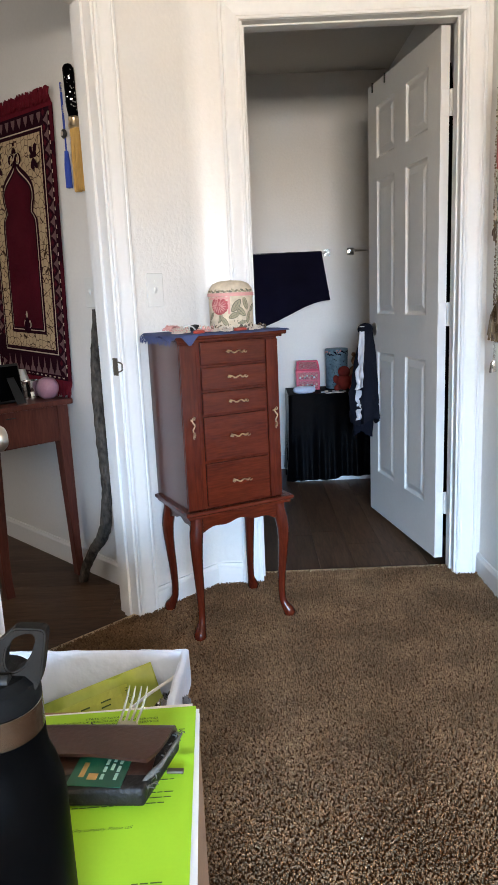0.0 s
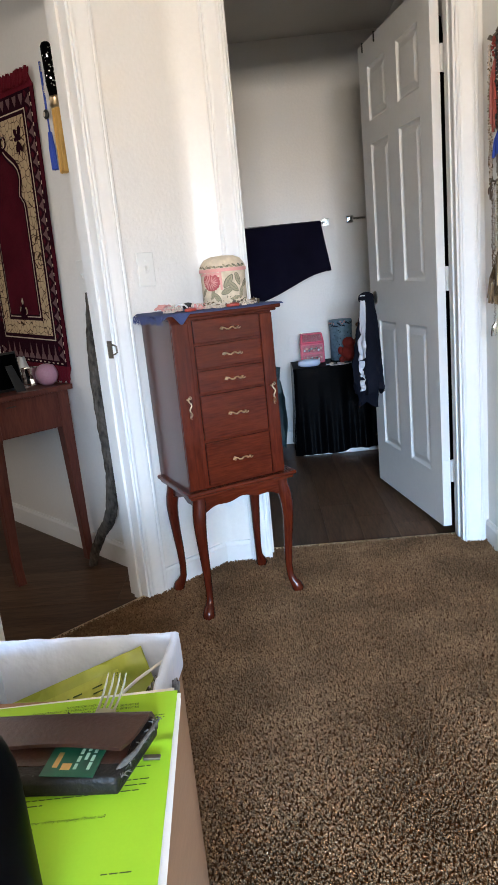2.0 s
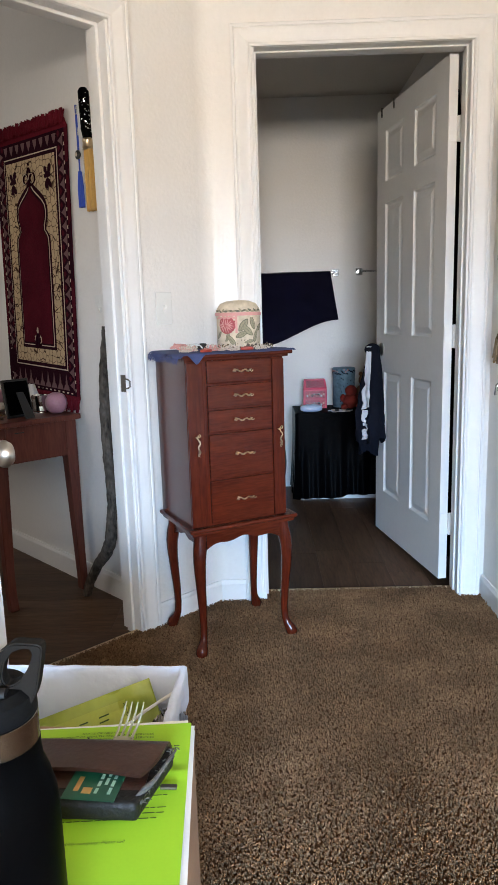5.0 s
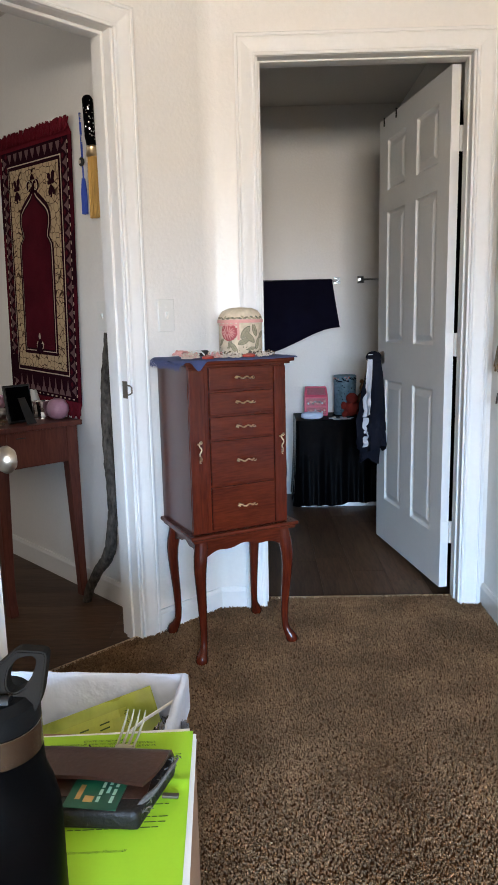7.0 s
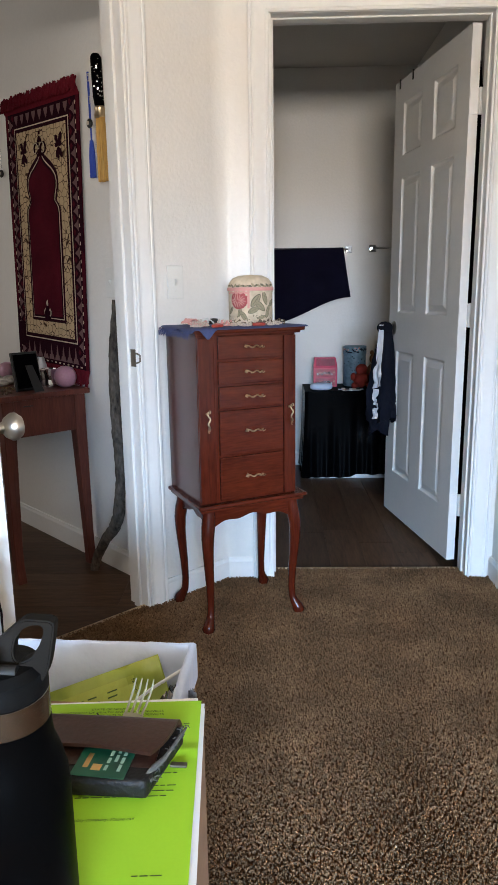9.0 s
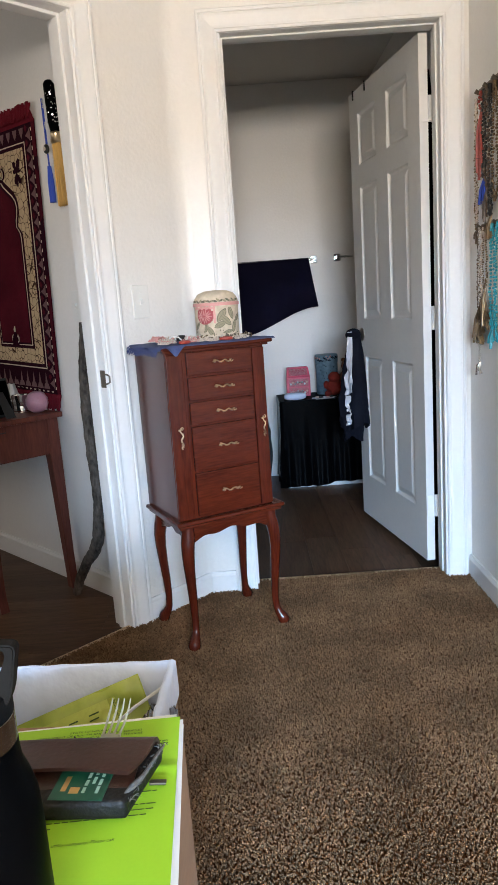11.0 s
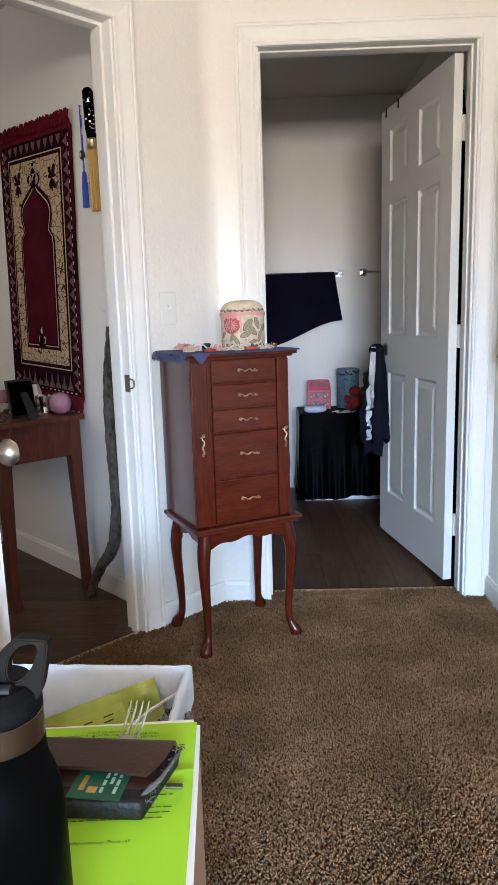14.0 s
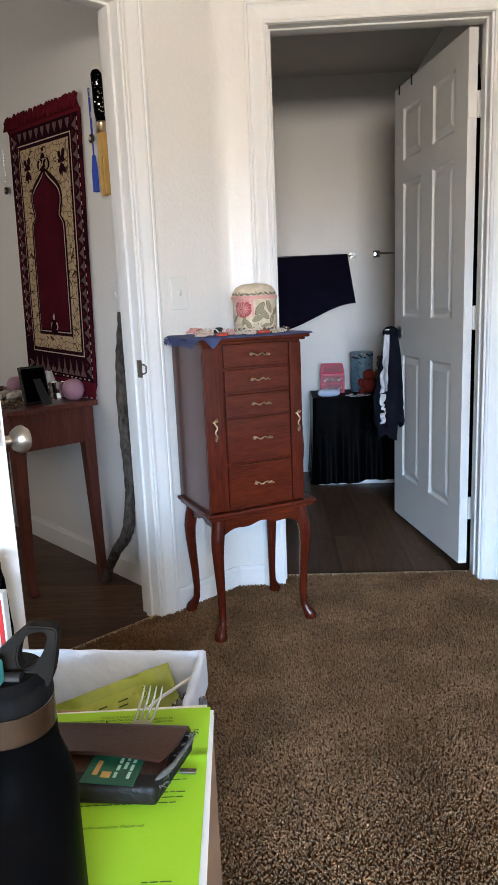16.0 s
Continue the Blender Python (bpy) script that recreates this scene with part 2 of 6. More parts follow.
def solid(name, bm, mat, label, category, smooth=False, m=None, kind="", group=""):
    """A thing that is one mesh."""
    ob = link(name, bm, mat, None, "", smooth)
    if m:
        ob.matrix_world = m
    return tagged(ob, label, category, group, kind)


def box(x0, x1, y0, y1, z0, z1, bevel=0.0, bm=None, seg=2):
    bm = bm or bmesh.new()
    vs = [bm.verts.new((x, y, z)) for z in (z0, z1) for y in (y0, y1) for x in (x0, x1)]
    fs = [bm.faces.new([vs[i] for i in f]) for f in ((0, 2, 3, 1), (4, 5, 7, 6), (0, 1, 5, 4), (2, 6, 7, 3), (0, 4, 6, 2), (1, 3, 7, 5))]
    if bevel:
        es = list({e for f in fs for e in f.edges})
        bmesh.ops.bevel(bm, geom=es, offset=bevel, segments=seg, affect="EDGES", profile=0.6)
    return bm


def extrude(poly, vec, bm=None, bevel=0.0):
    """A prism: a polygon of 3D points pushed along vec."""
    bm = bm or bmesh.new()
    v = Vector(vec)
    a = [bm.verts.new(p) for p in poly]
    b = [bm.verts.new(Vector(p) + v) for p in poly]
    n = len(a)
    fs = [bm.faces.new(a[::-1]), bm.faces.new(b)]
    fs += [bm.faces.new((a[i], a[(i + 1) % n], b[(i + 1) % n], b[i])) for i in range(n)]
    if bevel:
        es = list({e for f in fs for e in f.edges})
        bmesh.ops.bevel(bm, geom=es, offset=bevel, segments=1, affect="EDGES")
    return bm


def lathe(profile, n=32, bm=None, at=(0, 0, 0), squash=1.0):
    """Turned about z: (radius, height) rows."""
    bm = bm or bmesh.new()
    c = Vector(at)
    rings = []
    for r, z in profile:
        if r < 1e-6:
            rings.append([bm.verts.new(c + Vector((0, 0, z)))])
        else:
            rings.append([bm.verts.new(c + Vector((r * math.cos(2 * math.pi * i / n), squash * r * math.sin(2 * math.pi * i / n), z))) for i in range(n)])
    for p, q in zip(rings, rings[1:]):
        for i in range(n):
            j = (i + 1) % n
            if len(p) == 1 and len(q) == 1:
                continue
            if len(p) == 1:
                bm.faces.new((p[0], q[i], q[j]))
            elif len(q) == 1:
                bm.faces.new((p[i], q[0], p[j]))
            else:
                bm.faces.new((p[i], q[i], q[j], p[j]))
    return bm


def tube(points, radii, n=10, bm=None, cap=True, square=False):
    """A rod along points with a radius at each."""
    bm = bm or bmesh.new()
    pts = [Vector(p) for p in points]
    if not hasattr(radii, "__len__"):
        radii = [radii] * len(pts)
    rings, up = [], None
    for i, p in enumerate(pts):
        d = (pts[min(i + 1, len(pts) - 1)] - pts[max(i - 1, 0)]).normalized()
        if up is None:
            up = Vector((0, 0, 1)) if abs(d.z) < 0.9 else Vector((0, 1, 0))
        s = d.cross(up).normalized()
        up = s.cross(d).normalized()
        off = math.pi / 4 if square else 0
        rings.append([bm.verts.new(p + radii[i] * (math.cos(off + 2 * math.pi * k / n) * s + math.sin(off + 2 * math.pi * k / n) * up)) for k in range(n)])
    for a, b in zip(rings, rings[1:]):
        for k in range(n):
            bm.faces.new((a[k], a[(k + 1) % n], b[(k + 1) % n], b[k]))
    if cap:
        bm.faces.new(rings[0][::-1])
        bm.faces.new(rings[-1])
    return bm


def sheet(fn, nu, nv, thick=0.0, bm=None):
    """A surface fn(u, v) over the unit square, given a thickness along its normal."""
    bm = bm or bmesh.new()
    P = [[Vector(fn(i / nu, j / nv)) for i in range(nu + 1)] for j in range(nv + 1)]
    V = [[bm.verts.new(p) for p in row] for row in P]
    for j in range(nv):
        for i in range(nu):
            bm.faces.new((V[j][i], V[j][i + 1], V[j + 1][i + 1], V[j + 1][i]))
    if thick:
        bm.normal_update()
        W = [[bm.verts.new(V[j][i].co - V[j][i].normal * thick) for i in range(nu + 1)] for j in range(nv + 1)]
        for j in range(nv):
            for i in range(nu):
                bm.faces.new((W[j][i], W[j + 1][i], W[j + 1][i + 1], W[j][i + 1]))
        ring = [(0, i) for i in range(nu)] + [(j, nu) for j in range(nv)] + [(nv, i) for i in range(nu, 0, -1)] + [(j, 0) for j in range(nv, 0, -1)]
        for k, (j, i) in enumerate(ring):
            j2, i2 = ring[(k + 1) % len(ring)]
            bm.faces.new((V[j][i], W[j][i], W[j2][i2], V[j2][i2]))
    return bm


_SPHERES = {}


def ball(r, at=(0, 0, 0), n=10, bm=None, sq=(1, 1, 1)):
    """A round bead; its unit shape is made once for each fineness."""
    bm = bm or bmesh.new()
    if n not in _SPHERES:
        t = bmesh.new()
        bmesh.ops.create_uvsphere(t, u_segments=n, v_segments=max(4, n * 2 // 3), radius=1.0)
        t.verts.index_update()
        _SPHERES[n] = ([v.co.copy() for v in t.verts], [[v.index for v in f.verts] for f in t.faces])
        t.free()
    co, fa = _SPHERES[n]
    vs = [bm.verts.new((at[0] + r * sq[0] * c.x, at[1] + r * sq[1] * c.y, at[2] + r * sq[2] * c.z)) for c in co]
    for f in fa:
        bm.faces.new([vs[i] for i in f])
    return bm


def smoothstep(a, b, x):
    t = min(1, max(0, (x - a) / (b - a)))
    return t * t * (3 - 2 * t)


def wiggle(p, s, a):
    return a * noise.noise(Vector(p) * s)


# ---- the large structure ----
YW = 2.62            # bedroom face of the wall with the bathroom door
TH = 0.115           # wall thickness
XR = 0.887           # right wall
H = 2.44
CX, CY = -0.17, YW   # corner between the door wall and the slanting wall
DIR = Vector((-R2, -R2, 0))      # along the slanting wall, away from the corner
BACK = Vector((-R2, R2, 0))      # through the slanting wall into the hall
C0 = Vector((CX, CY, 0))
DO0, DO1 = 0.017, 0.784            # bathroom door opening in x
SO0, SO1 = 0.395, 1.155          # hall door opening along the slanting wall
HEAD = 2.062
SEND = 1.75                      # end of the slanting wall


def dpt(s, b, z):
    """A place s along the slanting wall, b behind its face."""
    return C0 + DIR * s + BACK * b + Vector((0, 0, z))


def struct(name, bm, mat, label, category, parent=None, smooth=False):
    return solid(name, bm, mat, label, category, smooth, kind="structure")


def wall_u(p0, p1, n, h, opening=None, thick=TH, z0=-0.03):
    """A wall from p0 to p1 with its face there and thickness along n, and a doorway (a, b, head) along it."""
    p0, p1 = Vector(p0), Vector(p1)
    d = (p1 - p0)
    L = d.length
    d.normalize()
    if opening:
        a, b, head = opening
        poly = [(0, z0), (a, z0), (a, head), (b, head), (b, z0), (L, z0), (L, h), (0, h)]
    else:
        poly = [(0, z0), (L, z0), (L, h), (0, h)]
    return extrude([p0 + d * u + Vector((0, 0, v)) for u, v in poly], Vector(n) * thick)


struct("wall_door", wall_u((CX, YW, 0), (XR, YW, 0), (0, 1, 0), H, (DO0 - 0.02 - CX, DO1 + 0.02 - CX, HEAD + 0.02)), WALL,
       "white textured drywall around the bathroom doorway", "wall")
struct("wall_slanting", wall_u(dpt(0, 0, 0), dpt(SEND, 0, 0), BACK, H, (SO0 - 0.02, SO1 + 0.02, HEAD + 0.02)), WALL,
       "white textured drywall slanting across the corner with a doorway", "wall")
# the inner corner is rounded with plaster
_r = 0.085
_t = _r * math.tan(radians(22.5))
_mid = (DIR + Vector((1, 0, 0))).normalized()
_c = C0 + _mid * (_r / math.cos(radians(22.5)))
_arc = [_c + Matrix.Rotation(radians(-22.5 + 45 * k / 10), 3, "Z") @ (-_mid * _r) for k in range(11)]
struct("wall_corner", extrude([C0 + Vector((0.0, 0.012, -0.03))] + [p - Vector((0, 0, 0.03)) for p in _arc], (0, 0, H + 0.03)), WALL,
       "white textured plaster rounding the corner between two walls", "wall", smooth=True)
YR, XE = 1.75, 2.5     # the wall by the door is short: the room widens behind it
struct("wall_right", wall_u((XR, YR, 0), (XR, YW + TH, 0), (1, 0, 0), H), WALL, "white textured drywall beside the bathroom door", "wall")
struct("wall_return", wall_u((XR + TH, YR, 0), (XE + TH, YR, 0), (0, 1, 0), H), WALL, "plain white unseen bedroom wall where the room is widened", "wall")
struct("wall_east", wall_u((XE, WY - 0.1, 0), (XE, YR, 0), (1, 0, 0), H), WALL, "plain white bedroom side wall", "wall")
pl = dpt(SEND, 0, 0)
# unseen left side, pushed far out to weaken the light bounced from it
XL = -3.0
struct("wall_return_left", wall_u((XL, pl.y, 0), (pl.x, pl.y, 0), (0, 1, 0), H), WALL, "plain white unseen bedroom wall where the room is widened", "wall")
struct("wall_left", wall_u((XL, WY - 0.1, 0), (XL, pl.y, 0), (-1, 0, 0), H), WALL, "plain white bedroom wall", "wall")
# window wall behind the camera, with its opening
bm = extrude([(XL - TH, WY, -0.03), (XE + TH, WY, -0.03), (XE + TH, WY, 0.82), (XL - TH, WY, 0.82)], (0, -TH, 0))
extrude([(XL - TH, WY, 2.14), (XE + TH, WY, 2.14), (XE + TH, WY, H), (XL - TH, WY, H)], (0, -TH, 0), bm)
extrude([(XL - TH, WY, 0.82), (-0.55, WY, 0.82), (-0.55, WY, 2.14), (XL - TH, WY, 2.14)], (0, -TH, 0), bm)
extrude([(1.25, WY, 0.82), (XE + TH, WY, 0.82), (XE + TH, WY, 2.14), (1.25, WY, 2.14)], (0, -TH, 0), bm)
struct("wall_window", bm, WALL, "plain white bedroom wall with a window opening", "wall")
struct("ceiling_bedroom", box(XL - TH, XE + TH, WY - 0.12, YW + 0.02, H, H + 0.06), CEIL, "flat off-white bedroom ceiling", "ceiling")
# bathroom shell
YF = 4.52
struct("wall_bathroom_far", wall_u((-0.62, YF, 0), (1.15, YF, 0), (0, 1, 0), H), WALL, "white textured bathroom wall behind the towel bars", "wall")
struct("wall_bathroom_right", wall_u((0.905, YW + TH, 0), (0.905, YF, 0), (1, 0, 0), H), WALL, "plain white bathroom side wall", "wall")
struct("wall_bathroom_left", wall_u((-0.5, YW + TH, 0), (-0.5, YF, 0), (-1, 0, 0), H), WALL, "plain white bathroom side wall", "wall")
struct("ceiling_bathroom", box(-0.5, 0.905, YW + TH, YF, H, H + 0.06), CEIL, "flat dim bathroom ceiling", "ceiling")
# hall shell: the rug wall stands square to the slanting wall
SR = 0.25
struct("wall_rug", wall_u(dpt(SR, TH, 0), dpt(SR, 2.6, 0), -DIR, H, thick=0.09), WALL, "white textured hall wall behind the hanging rug", "wall")
struct("wall_hall_end", wall_u(dpt(SR - 0.09, 2.6, 0), dpt(2.1, 2.6, 0), BACK, H), WALL, "plain white wall closing the hall", "wall")
bm = bmesh.new()
for b0, b1, z0, z1 in ((TH, 2.6, -0.03, 0.93), (TH, 2.6, 2.07, H), (TH, 0.73, 0.93, 2.07), (1.77, 2.6, 0.93, 2.07)):
    extrude([dpt(2.1, b0, z0), dpt(2.1, b1, z0), dpt(2.1, b1, z1), dpt(2.1, b0, z1)], DIR * TH, bm)
struct("wall_hall_left", bm, WALL, "plain white hall wall with a window opening", "wall")
struct("wall_hall_near", wall_u(dpt(SEND, 0.0, 0), dpt(2.2, 0.0, 0), BACK, H), WALL, "plain white wall at the hall's near end", "wall")
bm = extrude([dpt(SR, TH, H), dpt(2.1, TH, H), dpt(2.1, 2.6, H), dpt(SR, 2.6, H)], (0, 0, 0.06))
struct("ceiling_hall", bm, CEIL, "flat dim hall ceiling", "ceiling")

# floors
bm = bmesh.new()
xs = [(XL, pl.y), (XL, WY), (XE, WY), (XE, YR), (XR, YR), (XR, YW + 0.075), (CX, YW + 0.075), (dpt(0, 0.02, 0).x, dpt(0, 0.02, 0).y), (dpt(SEND, 0.02, 0).x, dpt(SEND, 0.02, 0).y)]
floor_bed = struct("floor_carpet", extrude([(x, y, -0.03) for x, y in xs], (0, 0, 0.028)), CARPET, "brown flecked cut-pile bedroom carpet", "carpet")
floor_bath = struct("floor_bathroom", box(-0.5, 0.905, YW + 0.077, YF, -0.06, -0.016), BLACKP, "dark brown wood-look vinyl plank floor", "floor")
floor_hall = struct("floor_hall", extrude([dpt(SR, 0.022, -0.06), dpt(2.1, 0.022, -0.06), dpt(2.1, 2.6, -0.06), dpt(SR, 2.6, -0.06)], (0, 0, 0.044)), BLACKP,
                    "dark brown wood-look vinyl plank floor", "floor")
# metal edge strip where the carpet meets the planks
struct("threshold_strip", box(DO0, DO1, YW + 0.079, YW + 0.094, -0.016, 0.002, 0.003), BRASS, "thin pale metal strip at the carpet's edge", "threshold")
bm = extrude([dpt(SO0, 0.014, -0.012), dpt(SO1, 0.014, -0.012), dpt(SO1, 0.03, -0.012), dpt(SO0, 0.03, -0.012)], (0, 0, 0.014))
struct("threshold_strip", bm, BRASS, "thin pale metal strip at the carpet's edge", "threshold")

CASING = [(0, 0), (0, 0.009), (0.004, 0.0115), (0.009, 0.0115), (0.0125, 0.009), (0.020, 0.0095), (0.034, 0.013), (0.050, 0.0165), (0.058, 0.0165), (0.061, 0.0150), (0.064, 0.0178), (0.071, 0.0178), (0.074, 0.0155), (0.074, 0)]


def casing_set(name, origin, along, out, a, b, head, label):
    """Door frame: moulded casing on one face, jambs, stops. along: unit way along the wall, out: towards the room."""
    O, A, N = Vector(origin), Vector(along), Vector(out)
    root = thing(name, Matrix.Identity(4), label, "door frame", kind="structure")

    def P(u, z, v):
        return O + A * u + N * v + Vector((0, 0, z))

    def run(nm, f0, f1):
        bm = bmesh.new()
        r0 = [bm.verts.new(f0(u, v)) for u, v in CASING]
        r1 = [bm.verts.new(f1(u, v)) for u, v in CASING]
        n = len(CASING)
        for i in range(n):
            bm.faces.new((r0[i], r0[(i + 1) % n], r1[(i + 1) % n], r1[i]))
        bm.faces.new(r0[::-1])
        bm.faces.new(r1)
        part(nm, bm, TRIM, root)
    a2, b2, h2 = a - 0.008, b + 0.008, head + 0.001
    run("casing", lambda u, v: P(a2 - u, -0.005, v), lambda u, v: P(a2 - u, h2 + u, v))
    run("casing", lambda u, v: P(b2 + u, -0.005, v), lambda u, v: P(b2 + u, h2 + u, v))
    run("head_casing", lambda u, v: P(a2 - u, h2 + u, v), lambda u, v: P(b2 + u, h2 + u, v))

    def slab(nm, u0, u1, z0, z1, v0, v1, mat=TRIM):
        bm = extrude([P(u0, z0, v0), P(u1, z0, v0), P(u1, z1, v0), P(u0, z1, v0)], N * (v1 - v0), bevel=0.0015)
        return part(nm, bm, mat, root)
    return root, slab, P


frame_a, slab, P = casing_set("door_frame_1", (0, YW, 0), (1, 0, 0), (0, -1, 0), DO0, DO1, HEAD, "white painted moulded frame around the bathroom doorway")
slab("jamb", DO0 - 0.019, DO0, -0.02, HEAD, 0.0, -TH)
slab("jamb", DO1, DO1 + 0.019, -0.02, HEAD, 0.0, -TH)
slab("head_jamb", DO0 - 0.019, DO1 + 0.019, HEAD, HEAD + 0.019, 0.0, -TH)
slab("stop", DO0, DO0 + 0.007, -0.02, HEAD, -0.040, -0.076)
slab("stop", DO1 - 0.007, DO1, -0.02, HEAD, -0.040, -0.076)
slab("stop", DO0 + 0.007, DO1 - 0.007, HEAD - 0.006, HEAD, -0.040, -0.076)
frame_b, slab, P = casing_set("door_frame_2", C0, DIR, -BACK, SO0, SO1, HEAD, "white painted moulded frame around the hall doorway")
slab("jamb", SO0 - 0.019, SO0, -0.02, HEAD, 0.0, -TH)
slab("jamb", SO1, SO1 + 0.019, -0.02, HEAD, 0.0, -TH)
slab("head_jamb", SO0 - 0.019, SO1 + 0.019, HEAD, HEAD + 0.019, 0.0, -TH)
slab("stop", SO0, SO0 + 0.011, -0.02, HEAD, -0.040, -0.076)
slab("stop", SO1 - 0.011, SO1, -0.02, HEAD, -0.040, -0.076)
slab("stop", SO0 + 0.011, SO1 - 0.011, HEAD - 0.011, HEAD, -0.040, -0.076)
strike = slab("strike_plate", SO0 - 0.001, SO0 + 0.0015, 0.885, 0.945, -0.004, -0.034, BRONZE)
tagged(strike, "dark bronze strike plate")
bm = tube([P(SO0 + 0.001, 0.932, -0.004), P(SO0 - 0.001, 0.93, 0.006), P(SO0 - 0.004, 0.925, 0.014), P(SO0 - 0.004, 0.905, 0.014), P(SO0 - 0.001, 0.90, 0.006), P(SO0 + 0.001, 0.898, -0.004)], 0.003, 6)
part("strike_lip", bm, BRONZE, frame_b)


def baseboard(p0, p1, n, h=0.085):
    p0, p1, n = Vector(p0), Vector(p1), Vector(n)
    prof = [(0, -0.02), (0.013, -0.02), (0.013, h - 0.016), (0.009, h - 0.008), (0.007, h), (0, h)]
    bm = extrude([p0 + n * a + Vector((0, 0, z)) for a, z in prof], p1 - p0)
    return struct("baseboard", bm, TRIM, "white painted baseboard along the wall", "baseboard")


baseboard(dpt(0, 0, 0), dpt(SO0 - 0.084, 0, 0), -BACK)
baseboard((CX, YW, 0), (DO0 - 0.084, YW, 0), (0, -1, 0))
baseboard((XR, YW - 0.0, 0), (XR, YR, 0), (-1, 0, 0))
baseboard(dpt(SO1 + 0.084, 0, 0), dpt(SEND, 0, 0), -BACK)
baseboard(dpt(SR, TH + 0.0, 0), dpt(SR, 2.6, 0), DIR)
baseboard((-0.5, YF, 0), (0.905, YF, 0), (0, -1, 0))

# bedroom window behind the camera
win = thing("window_1", pose(0.35, WY - 0.055, 0), "white framed bedroom window with two panes", "window", kind="structure")
for x0, x1, z0, z1 in ((-0.9, 0.9, 0.82, 0.87), (-0.9, 0.9, 2.09, 2.14), (-0.9, -0.85, 0.87, 2.09), (0.85, 0.9, 0.87, 2.09), (-0.02, 0.02, 0.87, 2.09)):
    part("window_frame", box(x0, x1, -0.03, 0.03, z0, z1, 0.004), TRIM, win)
for x0, x1 in ((-0.85, -0.02), (0.02, 0.85)):
    pane = part("pane", box(x0, x1, -0.004, 0.004, 0.87, 2.09), glass_m, win)
    pane.visible_shadow = False


# ---- doors ----
def six_panel(root, w, h, t, z0=0.016, mat=DOORW):
    """Leaf in local x (from the hinge), y thickness from 0 to t, with six raised panels a side."""
    bm = box(0, w, 0, t, z0, h)
    st, mid = 0.108, 0.122
    pw = (w - 2 * st - mid) / 2
    cols = [(st, st + pw), (st + pw + mid, w - st)]
    rows = [(0.238, 0.843), (1.026, 1.634), (1.732, 1.956)]
    rings = ((0.0, 0.0), (0.004, 0.006), (0.010, 0.0105), (0.016, 0.0105), (0.040, 0.002))
    # cut the faces into a grid so that the panels are real hollows
    bm.free()
    bm = bmesh.new()
    xs = [0, cols[0][0], cols[0][1], cols[1][0], cols[1][1], w]
    zs = [z0, rows[0][0], rows[0][1], rows[1][0], rows[1][1], rows[2][0], rows[2][1], h]
    for y, sgn in ((0, 1), (t, -1)):
        for i in range(5):
            for j in range(7):
                q = [(xs[i], zs[j]), (xs[i + 1], zs[j]), (xs[i + 1], zs[j + 1]), (xs[i], zs[j + 1])]
                if i in (1, 3) and j in (1, 3, 5):
                    prev = None
                    for inset, dep in rings:
                        loop = [bm.verts.new((q[k][0] + (inset if k in (0, 3) else -inset), y + sgn * dep, q[k][1] + (inset if k in (0, 1) else -inset))) for k in range(4)]
                        if prev:
                            for k in range(4):
                                bm.faces.new((prev[k], prev[(k + 1) % 4], loop[(k + 1) % 4], loop[k]))
                        prev = loop
                    bm.faces.new(prev)
                else:
                    bm.faces.new([bm.verts.new((a, y, b)) for a, b in q])
    for (xa, za), (xb, zb) in (((0, z0), (0, h)), ((w, z0), (w, h)), ((0, z0), (w, z0)), ((0, h), (w, h))):
        bm.faces.new([bm.verts.new(p) for p in ((xa, 0, za), (xb, 0, zb), (xb, t, zb), (xa, t, za))])
    bmesh.ops.remove_doubles(bm, verts=bm.verts, dist=1e-5)
    return part("leaf", bm, mat, root)


def knob(parent, at, out, mat=NICKEL):
    """A round door knob on its rose, out of the leaf along out."""
    o = Vector(out)
    m = Matrix.Translation(at) @ o.to_track_quat("Z", "Y").to_matrix().to_4x4()
    bm = lathe([(0, 0), (0.032, 0), (0.032, 0.004), (0.026, 0.009), (0.012, 0.012), (0.011, 0.030), (0.020, 0.036), (0.0275, 0.048), (0.0275, 0.056), (0.020, 0.066), (0, 0.069)], 28)
    bm.transform(m)
    return part("door_knob", bm, mat, parent, "satin nickel door knob", True)


LEAF_ANG = 100.4
door_a = thing("door_1", pose(0.774, 2.748, 0, 0, 0, LEAF_ANG), "white six-panel bathroom door standing wide open", "door", kind="structure")
leaf_a = six_panel(door_a, 0.762, 2.060, 0.035, 0.02)
for z in (0.26, 1.03, 1.80):
    hg = part("hinge", box(-0.003, -0.0005, 0.002, 0.033, z - 0.045, z + 0.045, 0.0008), TRIM, door_a, "white painted hinge")
    part("hinge_pin", tube([(-0.008, -0.008, z - 0.046), (-0.008, -0.008, z + 0.046)], 0.006, 10), TRIM, hg)
    part("hinge_plate", box(-0.016, -0.0005, -0.020, 0.003, z - 0.045, z + 0.045), TRIM, hg)
knob(leaf_a, (0.69, 0.035, 0.95), (0, 1, 0))
for x in (0.55, 0.70):
    part("hook", tube([(x, 0.037, 2.025), (x, 0.038, 2.063), (x, -0.004, 2.063), (x, -0.004, 1.98), (x, -0.03, 1.965), (x, -0.04, 1.985)], 0.004, 6), BLACKP, door_a, "dark over-door hook")



